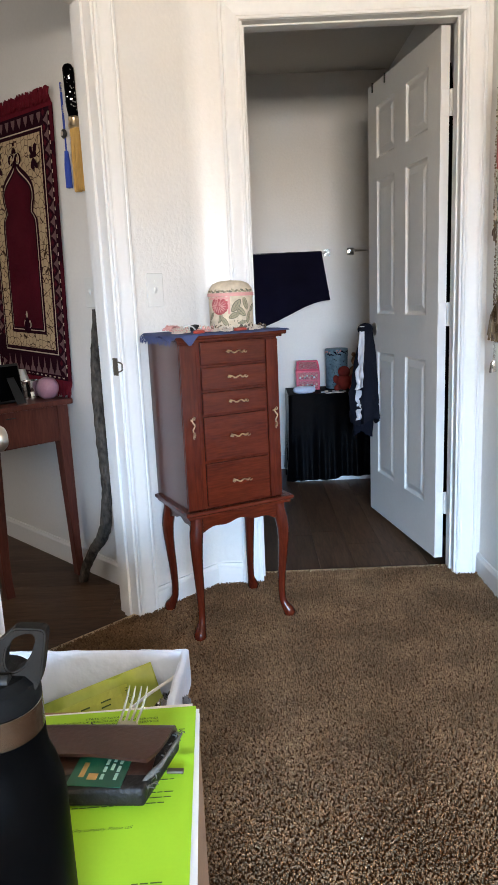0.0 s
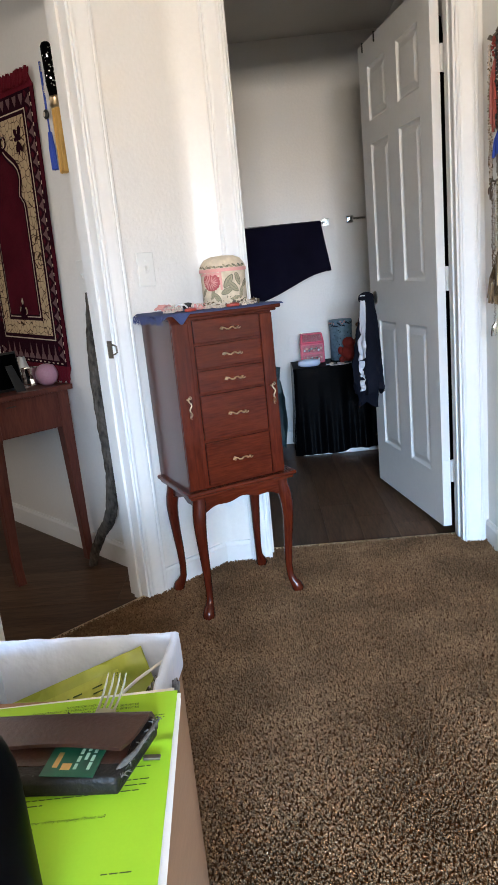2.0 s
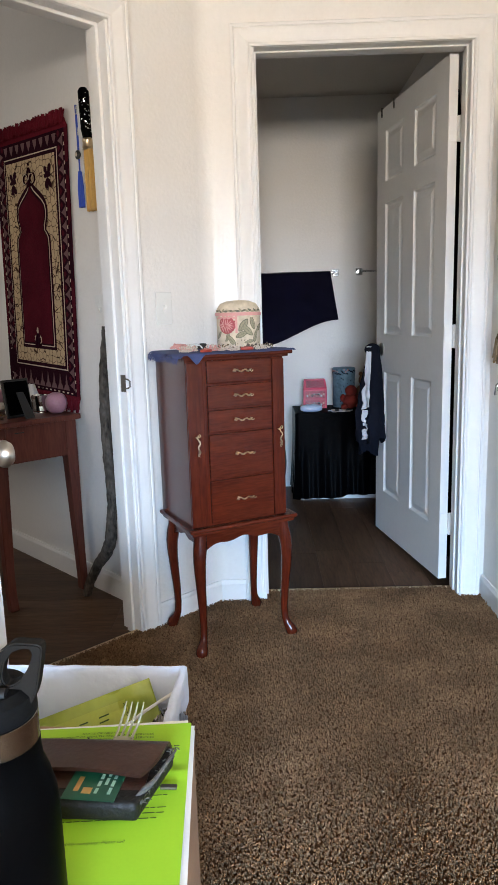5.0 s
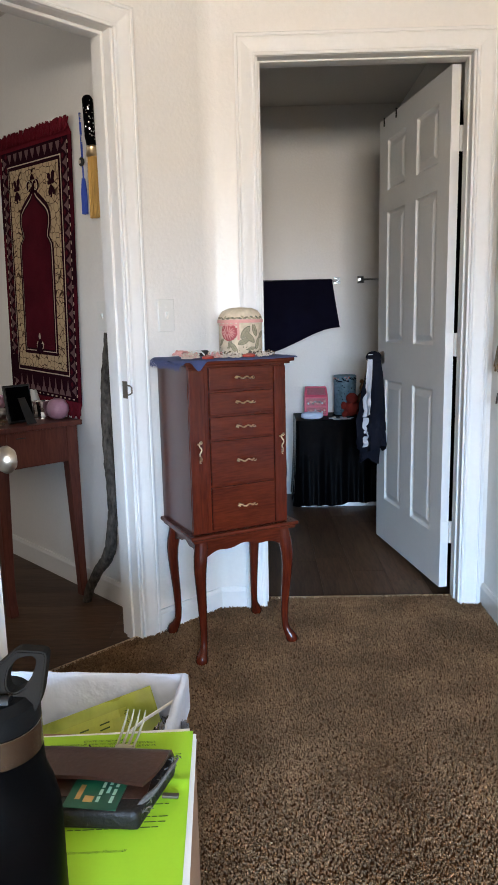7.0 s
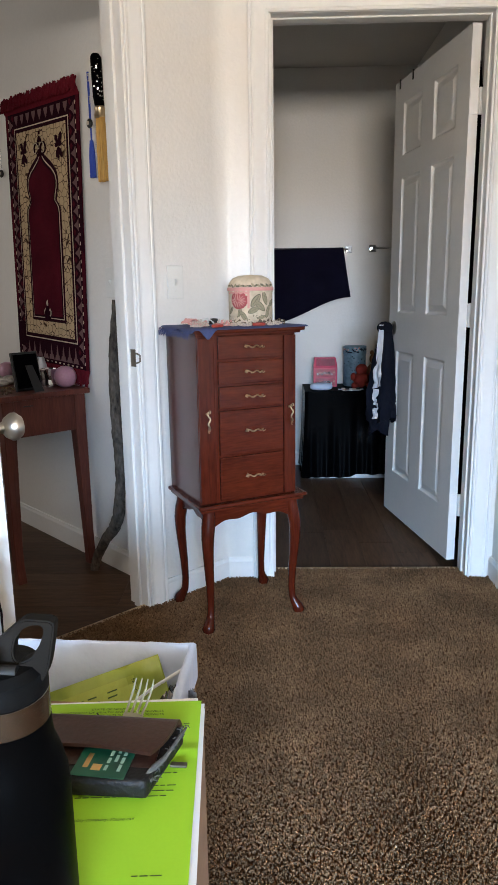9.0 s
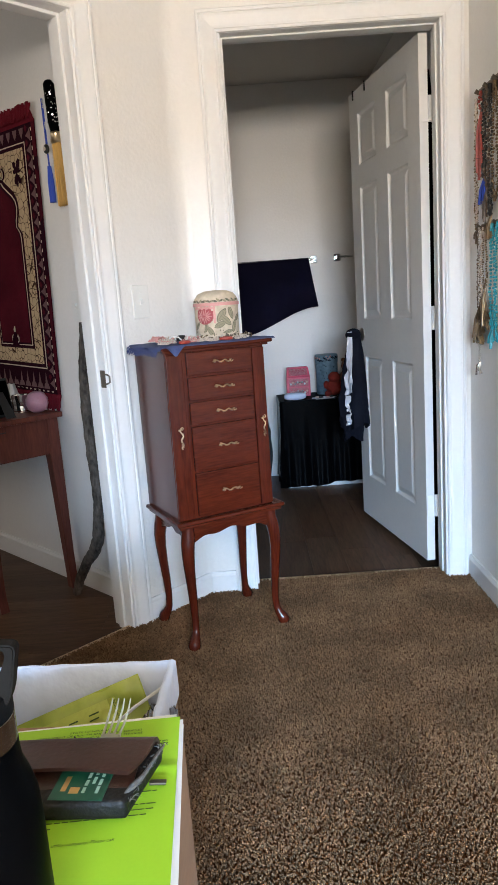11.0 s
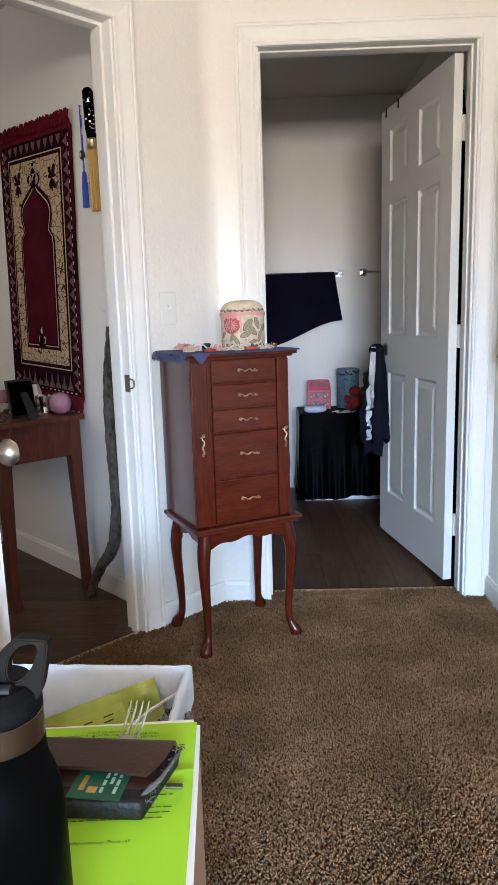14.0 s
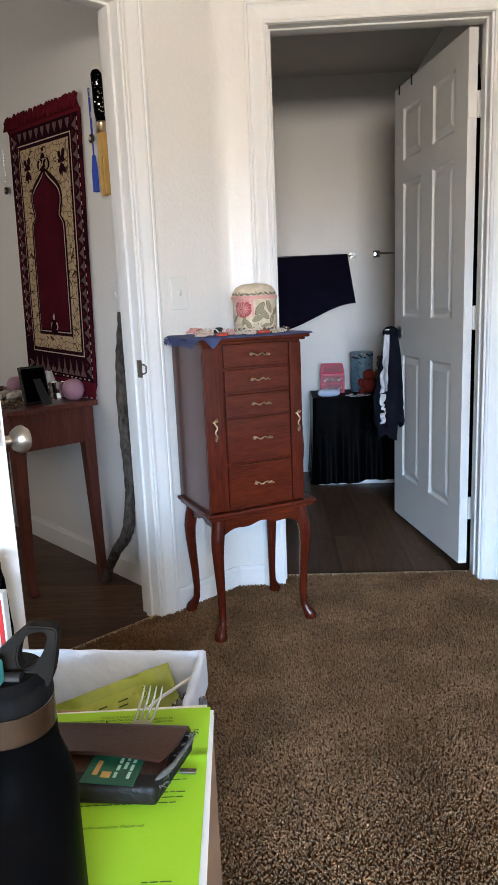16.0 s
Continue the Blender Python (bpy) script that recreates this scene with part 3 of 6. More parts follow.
def robe():
    """A dark robe added on the hooks behind the open door; it fills the space to the wall so the gap stays black."""
    def fn(u, v):
        a = 2 * math.pi * u
        w = 0.85 + 0.15 * smoothstep(0.0, 0.1, v)
        ripple = 1 + 0.10 * math.sin(a * 5 + 2 * v) * smoothstep(0.1, 0.6, v)
        return (0.42 + 0.30 * w * math.cos(a) * ripple, -0.072 + 0.060 * w * math.sin(a) * ripple, 1.99 - 1.93 * v)
    root = thing("gap_robe", pose(0.774, 2.748, 0, 0, 0, LEAF_ANG), "added black robe that keeps the gap behind the open door dark", "robe")
    part("gap_robe_body", sheet(fn, 48, 24, 0.004), BLACKC, root, "", True)
    part("collar", tube([(0.55, -0.035, 1.972), (0.50, -0.07, 1.99), (0.42, -0.075, 1.995), (0.35, -0.07, 1.985)], [0.02, 0.03, 0.03, 0.015], 8), BLACKC, root, "", True)


robe()
hb = dpt(SO1 - 0.003, -0.004, 0)
door_b = thing("door_2", pose(hb.x, hb.y, 0, 0, 0, -50), "white six-panel hall door standing open into the bedroom", "door", kind="structure")
leaf_b = six_panel(door_b, 0.755, 2.04, -0.035)
knob(leaf_b, (0.69, 0.0, 0.88), (0, 1, 0))
knob(leaf_b, (0.69, -0.035, 0.88), (0, -1, 0))
part("latch_plate", box(0.7545, 0.7565, -0.030, -0.005, 0.885, 0.945), NICKEL, door_b)


def switch(m, label):
    """Light switch: a bevelled plate with toggle and two screws, face towards local -y."""
    root = thing("light_switch", m, label, "light switch")
    part("plate", box(-0.035, 0.035, -0.006, 0.0, -0.057, 0.057, 0.003), PLATE, root)
    part("toggle", extrude([(-0.005, -0.006, -0.012), (-0.005, -0.006, 0.010), (-0.005, -0.017, 0.012), (-0.005, -0.015, 0.003)], (0.010, 0, 0)), PLATE, root)
    for z in (-0.03, 0.03):
        part("screw", lathe_y(0.003, z), PLATE, root)
    return root


def lathe_y(r, z):
    bm = lathe([(0, 0), (r, 0), (r * 0.7, 0.0012), (0, 0.0014)], 10)
    bm.transform(Matrix.Translation((0, -0.006, z)) @ Matrix.Rotation(radians(90), 4, "X"))
    return bm


p = dpt(0.222, -0.001, 1.167)
switch(pose(p.x, p.y, p.z, 0, 0, 45), "white toggle light switch on the slanting wall")
p = dpt(SR + 0.001, TH + 0.24, 1.172)
switch(pose(p.x, p.y, p.z, 0, 0, -45), "white toggle light switch on the hall wall")


# ---- jewellery armoire ----
def armoire():
    root = thing("jewelry_armoire", pose(-0.119, 2.3475, 0, 0, 0, 27.5), "glossy cherry-stained jewelry armoire on cabriole legs", "armoire")
    part("cabinet_body", box(-0.187, 0.165, -0.13, 0.152, 0.447, 1.0, 0.003), CHERRY, root)
    # moulded base ledge
    bm = box(-0.202, 0.200, -0.158, 0.150, 0.438, 0.452, 0.006, seg=3)
    box(-0.192, 0.190, -0.149, 0.146, 0.426, 0.439, 0.004, bm)
    part("ledge", bm, CHERRY_H, root)
    bm = box(-0.203, 0.190, -0.157, 0.146, 1.006, 1.020, 0.005, seg=3)
    box(-0.195, 0.178, -0.145, 0.140, 0.998, 1.008, 0.003, bm)
    part("top", bm, CHERRY_H, root)

    def scallop(w):
        pts = []
        for i in range(25):
            u = -1 + i / 12
            z = 0.372 + 0.022 * smoothstep(1.0, 0.25, abs(u)) + 0.006 * math.cos(u * 9.4)
            pts.append((u * w, z))
        return pts
    edge = scallop(0.158)
    part("apron", extrude([(x, -0.132, z) for x, z in edge] + [(0.158, -0.132, 0.428), (-0.158, -0.132, 0.428)], (0, 0.014, 0)), CHERRY_H, root)
    part("apron", extrude([(x, 0.118, z) for x, z in edge] + [(0.158, 0.118, 0.428), (-0.158, 0.118, 0.428)], (0, 0.014, 0)), CHERRY_H, root)
    edge = scallop(0.115)
    for sx in (-0.166, 0.152):
        part("apron", extrude([(sx, y, z) for y, z in edge] + [(sx, 0.115, 0.428), (sx, -0.115, 0.428)], (0.014, 0, 0)), CHERRY_H, root)
    for sx in (-1, 1):
        for sy in (-1, 1):
            rows = [(0.155, 0.43, 0.022), (0.157, 0.40, 0.0225), (0.162, 0.37, 0.023), (0.166, 0.335, 0.0215), (0.166, 0.29, 0.019), (0.163, 0.23, 0.0165),
                    (0.159, 0.165, 0.0145), (0.157, 0.10, 0.0125), (0.159, 0.060, 0.0125), (0.165, 0.040, 0.0155), (0.173, 0.024, 0.020), (0.176, 0.012, 0.022), (0.176, 0.003, 0.018)]
            bm = tube([(sx * a, sy * (a - 0.036), z) for a, z, r in rows], [r for a, z, r in rows], 12)
            part("leg", bm, CHERRY, root, "", True)
    # swing-out side doors
    for x0, x1, s in ((-0.186, -0.131, -1), (0.120, 0.164, -1)):
        d = part("side_door", box(x0, x1, -0.138, -0.126, 0.455, 0.992, 0.003), CHERRY, root)
        hx = (x0 + x1) / 2
        pull(d, [(hx + 0.004 * math.sin(k * 1.26), -0.148 - 0.006 * math.sin(k / 10 * math.pi), 0.70 + 0.006 * k) for k in range(11)])
    z = 0.9965
    for hgt in (0.077, 0.077, 0.075, 0.151, 0.147):
        d = part("drawer", box(-0.117, 0.115, -0.141, -0.128, z - hgt + 0.003, z - 0.001, 0.003), CHERRY_H, root)
        zc = z - hgt * 0.46
        pull(d, [(0.002 + 0.0058 * (k - 5), -0.150 - 0.008 * math.sin(k / 10 * math.pi), zc + 0.0035 * math.sin(k * 1.26)) for k in range(11)])
        z -= hgt + 0.0032
    return root


def pull(parent, pts):
    bm = tube(pts, [0.0015 + 0.0010 * abs(math.sin(k * 1.1)) for k in range(len(pts))], 7)
    for k in (1, -2):
        p = Vector(pts[k])
        tube([(p.x, p.y, p.z), (p.x, -0.139, p.z)], 0.003, 7, bm)
    c = Vector(pts[len(pts) // 2])
    ax = (Vector(pts[-1]) - Vector(pts[0])).normalized()
    up = Vector((0, 1, 0)).cross(ax)
    for s in (-1, 1):
        q = c + ax * (0.030 * s)
        tube([q + (ax * math.cos(t) * s + up * math.sin(t) * s) * (0.0062 - 0.0008 * t) for t in (0, 0.8, 1.6, 2.4, 3.2, 4.0, 4.8)], 0.0013, 5, bm)
    for k in (0, 3, 5, 7, -1):
        ball(0.0030, pts[k], 7, bm)
    return part("handle", bm, BRASS, parent, "ornate gilt drawer pull", True)


armoire_ob = armoire()
ARM = pose(-0.119, 2.3475, 0, 0, 0, 27.5)
ZT = 1.0205


def on_arm(x, y, z=0.0, rz=0.0):
    return ARM @ pose(x, y, ZT + z, 0, 0, rz)


def blue_cloth():
    def fn(u, v):
        x, y = -0.218 + 0.413 * u, -0.166 + 0.305 * v
        z = 0.003 + wiggle((x * 10, y * 10, 3), 2.2, 0.0015)
        over = max(0, -0.203 - x)
        z -= over * 0.9 * (0.7 + 0.5 * math.sin(v * 13))
        front = max(0, -0.157 - y)
        tip = max(0, 1 - abs(x + 0.160) / 0.028)
        z -= front * (0.5 + 3.6 * tip)
        return (x, y, z)
    root = thing("blue_cloth", on_arm(0, 0), "frayed dark blue cloth draped over the armoire top", "cloth")
    part("fabric", sheet(fn, 60, 44, 0.0015), BLUECLOTH, root, "", True)
    bm = bmesh.new()
    random.seed(5)
    for k in range(60):
        y = -0.16 + 0.29 * k / 59
        x = -0.216
        z = -0.010 + random.uniform(-0.004, 0.004)
        tube([(x, y, z + 0.006), (x - 0.004, y + random.uniform(-0.003, 0.003), z - 0.004), (x - 0.003, y + random.uniform(-0.004, 0.004), z - 0.012 - random.uniform(0, 0.007))], 0.0009, 4, bm)
    tagged(part("fringe", bm, BLUECLOTH, root), "frayed blue threads", kind="stuff")


blue_cloth()


def cyl_leaf(r, a, z, la, lz, tilt, bm, n=8):
    """A leaf-shaped patch lying on an upright cylinder of radius r."""
    pts = []
    for k in range(n * 2):
        t = 2 * math.pi * k / (n * 2)
        u, w = math.cos(t) * la, math.sin(t) * lz * (0.55 + 0.45 * abs(math.sin(t)))
        pts.append((a + (u * math.cos(tilt) - w * math.sin(tilt)) / r, z + u * math.sin(tilt) + w * math.cos(tilt)))
    vs = [bm.verts.new((r * math.cos(p), r * math.sin(p), q)) for p, q in pts]
    c = bm.verts.new((r * math.cos(a), r * math.sin(a), z))
    for k in range(len(vs)):
        bm.faces.new((c, vs[k], vs[(k + 1) % len(vs)]))


def floral_box():
    R = 0.076
    root = thing("fabric_box", on_arm(0.096, 0.060, 0.004), "cream floral fabric-covered box with domed lid and pink ribbon", "box")
    part("body", lathe([(0, 0), (R - 0.002, 0), (R, 0.004), (R, 0.104), (R - 0.003, 0.106), (0, 0.106)], 48), CREAMF, root, "", True)
    part("lid", lathe([(R + 0.001, 0.104), (R + 0.002, 0.122), (R - 0.002, 0.136), (R - 0.014, 0.152), (R - 0.036, 0.161), (0, 0.164)], 48), CREAMF, root, "", True)
    part("ribbon", lathe([(R + 0.001, 0.110), (R + 0.0045, 0.111), (R + 0.0045, 0.121), (R + 0.001, 0.122)], 48), PINKR, root, "pink ribbon band", True)
    a0 = radians(-121)
    bm = bmesh.new()
    for s0, s1 in ((-0.05, 0.05),):
        vs = []
        for z in (0.052, 0.112):
            vs.append([bm.verts.new(((R + 0.0025) * math.cos(a0 + t), (R + 0.0025) * math.sin(a0 + t), z)) for t in (s0, 0, s1)])
        for k in range(2):
            bm.faces.new((vs[0][k], vs[0][k + 1], vs[1][k + 1], vs[1][k]))
    part("ribbon", bm, PINKR, root, "hanging pink ribbon tail")
    random.seed(3)
    # one large blossom beside the ribbon tail
    bm = bmesh.new()
    for k in range(15):
        t = 2 * math.pi * k / 15
        cyl_leaf(R + 0.0010 + 0.0001 * k, a0 - 0.50 + 0.26 * math.cos(t), 0.077 + 0.016 * math.sin(t), 0.019, 0.009, t * 0.5 + 0.3, bm)
    cyl_leaf(R + 0.0026, a0 - 0.50, 0.078, 0.026, 0.017, 0, bm)
    tagged(part("flower_print", bm, REDF, root), "dark red flower print", kind="stuff")
    bm = bmesh.new()
    for k in range(16):
        t = 2 * math.pi * k / 16
        cyl_leaf(R + 0.0030 + 0.00006 * k, a0 - 0.50 + 0.24 * math.cos(t), 0.077 + 0.013 * math.sin(t), 0.012, 0.0018, t + random.uniform(-0.3, 0.3), bm)
    for k in range(9):
        cyl_leaf(R + 0.0036, a0 - 0.98 + 0.11 * k, 0.103 + 0.003 * (k % 2), 0.0075, 0.004, 0.3, bm)
    tagged(part("flower_print", bm, PINKR, root), "pale pink petal print", kind="stuff")
    # veined leaves: a dark outline with a pale blade on it
    rim, blade, vein = bmesh.new(), bmesh.new(), bmesh.new()
    for a, z, l, w, tilt in ((0.32, 0.078, 0.027, 0.012, 0.9), (0.52, 0.060, 0.026, 0.011, 2.4), (0.22, 0.046, 0.022, 0.010, 0.4), (0.78, 0.085, 0.024, 0.010, 1.9), (-0.22, 0.026, 0.021, 0.009, 2.2),
                             (-0.42, 0.040, 0.018, 0.007, 1.3), (0.95, 0.040, 0.024, 0.009, 1.2), (-0.95, 0.045, 0.018, 0.007, 0.8), (1.25, 0.07, 0.02, 0.009, 0.6), (0.60, 0.022, 0.018, 0.006, 0.2)):
        cyl_leaf(R + 0.0008, a0 + a, z, l, w, tilt, rim)
        cyl_leaf(R + 0.0013, a0 + a, z, l * 0.86, w * 0.74, tilt, blade)
        cyl_leaf(R + 0.0017, a0 + a, z, l * 0.8, w * 0.09, tilt, vein)
        for q in (-0.5, -0.1, 0.3):
            cyl_leaf(R + 0.0017, a0 + a + q * l * math.cos(tilt) / R, z + q * l * math.sin(tilt), w * 0.75, 0.0006, tilt + 1.0, vein)
    for k in range(26):
        cyl_leaf(R + 0.0009, a0 + random.uniform(-1.3, 1.3), random.uniform(0.006, 0.030), random.uniform(0.002, 0.005), 0.0016, random.uniform(-1.4, 1.4), vein)
    for k in range(18):
        cyl_leaf(R + 0.0024, a0 - 1.2 + 0.14 * k, random.uniform(0.124, 0.130), 0.009, 0.0035, random.uniform(-0.8, 0.8), rim if k % 2 else blade)
    tagged(part("leaf_print", rim, LEAFF, root), "grey-green leaf outlines", kind="stuff")
    tagged(part("leaf_print", blade, LEAFP, root), "pale sage leaf print", kind="stuff")
    tagged(part("leaf_print", vein, LEAFF, root), "grey-green leaf veins", kind="stuff")

floral_box()


def bead_string(pts, r, bm=None, n=6, vary=0.2):
    bm = bm or bmesh.new()
    for p in pts:
        ball(r * random.uniform(1 - vary, 1 + vary), p, n, bm)
    return bm


random.seed(11)
# trinkets on the cloth
for k, (x, y, mat, lab) in enumerate(((-0.13, -0.03, PEARL, "pale bead necklace coiled on the cloth"), (-0.07, -0.09, PINKR, "pink bead bracelet on the cloth"),
                                      (-0.02, -0.05, BRONZEB, "gold-toned chain lying on the cloth"), (0.06, -0.10, BROWNB, "brown bead string on the cloth"),
                                      (-0.10, 0.06, PEARL, "pale shell bead string on the cloth"), (0.13, -0.07, BRONZEB, "gold-toned chain lying on the cloth"),
                                      (-0.16, -0.09, PEARL, "pale bead bracelet on the cloth"), (-0.04, -0.11, PEARL, "pale bead bracelet on the cloth"), (-0.145, -0.06, PINKR, "pink bead bracelet on the cloth"), (0.09, -0.12, PEARL, "pale bead bracelet on the cloth"), (-0.03, 0.0, PEARL, "pale bead necklace coiled on the cloth"), (0.0, -0.12, PEARL, "small pearl chain on the cloth"))):
    pts = []
    for i in range(46):
        t = i / 46 * 2 * math.pi * 2
        rr = 0.030 * (0.55 + 0.3 * math.sin(t * 1.5 + k))
        pts.append((rr * math.cos(t) * 1.3, rr * math.sin(t) * 0.8, 0.006 + 0.016 * random.random() * (0.5 + 0.5 * math.sin(t * 0.7))))
    solid("bead_string", bead_string(pts, 0.0029), mat, lab, "jewelry", True, on_arm(x, y, 0.0, 20 * k), group="trinkets on the armoire")
for x, y, rz in ((-0.115, -0.135, 20), (0.035, -0.125, -10)):
    bm = lathe([(0, 0), (0.021, 0), (0.023, 0.003), (0.021, 0.008), (0.010, 0.011), (0, 0.0115)], 20, squash=0.6)
    solid("oval_pendant", bm, CORAL, "glossy red oval pendant lying on the cloth", "jewelry", True, on_arm(x, y, 0.004, rz), group="trinkets on the armoire")
bm = sheet(lambda u, v: (0.06 * (u - 0.5), 0.035 * (v - 0.5), 0.012 + 0.012 * math.sin(u * 3.1) + wiggle((u * 3, v * 3, 1), 2, 0.006)), 14, 10, 0.002)
solid("lace_scarf", bm, PINKR, "crumpled pale pink lace scrap on the cloth", "cloth", True, on_arm(-0.145, 0.02, 0.002, 30))
bm = sheet(lambda u, v: (0.05 * (u - 0.5), 0.04 * (v - 0.5), 0.010 + 0.014 * math.sin(u * 3.1) + wiggle((u * 4, v * 3, 7), 2, 0.006)), 14, 10, 0.002)
solid("lace_scarf", bm, WHITEP, "crumpled white lace scrap on the cloth", "cloth", True, on_arm(-0.10, -0.01, 0.002, -20))
bm = lathe([(0, 0), (0.017, 0.0), (0.020, 0.008), (0.014, 0.018), (0, 0.020)], 18, squash=0.7)
solid("hair_clip", bm, BLACKP, "dark brown hair clip on the cloth", "hair clip", True, on_arm(-0.055, 0.035, 0.006, 15))
bm = box(-0.032, 0.032, -0.004, 0.004, 0, 0.008, 0.002)
solid("wooden_stick", bm, BROWNB, "small orange-brown wooden bar on the cloth", "trinket", False, on_arm(0.045, -0.04, 0.004, -12))


# ---- console table, rug and hangings in the hall ----
def on_rug(b, z, off=0.0):
    """A pose on the hall wall, b behind the slanting wall's face; local x runs to the viewer's right, y into the wall."""
    q = dpt(SR + off, b, z)
    return pose(q.x, q.y, q.z, 0, 0, -45)


def console():
    # local x along the wall away from the door, y out from the wall
    q = dpt(SR, 0.311 + 0.25, 0)
    m = Matrix(((BACK.x, DIR.x, 0, q.x), (BACK.y, DIR.y, 0, q.y), (0, 0, 1, -0.012), (0, 0, 0, 1)))
    root = thing("console_table", m, "reddish-brown wooden console table with tapered legs", "table")
    L, y0, y1 = 0.95, 0.030, 0.388
    part("tabletop", box(-0.018, L + 0.018, y0 - 0.015, y1 + 0.02, 0.743, 0.765, 0.004), TABLEW, root)
    for x0, x1 in ((0.004, 0.020), (L - 0.02, L - 0.004)):
        a = part("apron", box(x0, x1, y0 + 0.004, y1 - 0.004, 0.595, 0.742, 0.002), TABLEW, root)
        part("finger_slot", box(x0 - 0.001, x0 + 0.002, 0.26, 0.30, 0.714, 0.718), BLACKP, a)
    part("apron", box(0.02, L - 0.02, y1 - 0.022, y1 - 0.006, 0.595, 0.742, 0.002), TABLEW, root)
    part("apron", box(0.02, L - 0.02, y0 + 0.006, y0 + 0.022, 0.595, 0.742, 0.002), TABLEW, root)
    for x, dx in ((0.0, 1), (L, -1)):
        for y, dy in ((y0, 1), (y1, -1)):
            bm = bmesh.new()
            rings = []
            for z, w, kick in ((0.742, 0.050, 0), (0.595, 0.050, 0), (0.575, 0.048, 0), (0.16, 0.035, 0), (0.07, 0.034, 0.004), (0.0, 0.036, 0.014)):
                xa, xb, ya, yb = x - dx * kick, x + dx * (w - kick), y, y + dy * w
                rings.append([bm.verts.new(p) for p in ((xa, ya, z), (xb, ya, z), (xb, yb, z), (xa, yb, z))])
            for a, b in zip(rings, rings[1:]):
                for k in range(4):
                    bm.faces.new((a[k], a[(k + 1) % 4], b[(k + 1) % 4], b[k]))
            bm.faces.new(rings[0])
            bm.faces.new(rings[-1][::-1])
            bmesh.ops.bevel(bm, geom=bm.edges[:], offset=0.002, segments=1, affect="EDGES")
            part("leg", bm, TABLEW, root)
    return m


TAB = console()


def on_tab(x, y, z=0.0, rz=0.0):
    return TAB @ pose(x, y, 0.7655 + z, 0, 0, rz)


def crackle_material():
    m = RUGTAN
    n, l = m.node_tree.nodes, m.node_tree.links
    b = n["Principled BSDF"]
    src = b.inputs["Base Color"].links[0].from_socket
    tc, vo = n.new("ShaderNodeTexCoord"), n.new("ShaderNodeTexVoronoi")
    vo.feature = "DISTANCE_TO_EDGE"
    vo.inputs["Scale"].default_value, vo.inputs["Randomness"].default_value = 34, 0.7
    l.new(tc.outputs["Object"], vo.inputs["Vector"])
    rp, mx = n.new("ShaderNodeValToRGB"), n.new("ShaderNodeMix")
    rp.color_ramp.elements[0].position, rp.color_ramp.elements[1].position = 0.020, 0.050
    l.new(vo.outputs["Distance"], rp.inputs[0])
    mx.data_type = "RGBA"
    mx.inputs["A"].default_value = (0.055, 0.026, 0.016, 1)
    l.new(rp.outputs[0], mx.inputs["Factor"])
    l.new(src, mx.inputs["B"])
    l.new(mx.outputs["Result"], b.inputs["Base Color"])


crackle_material()


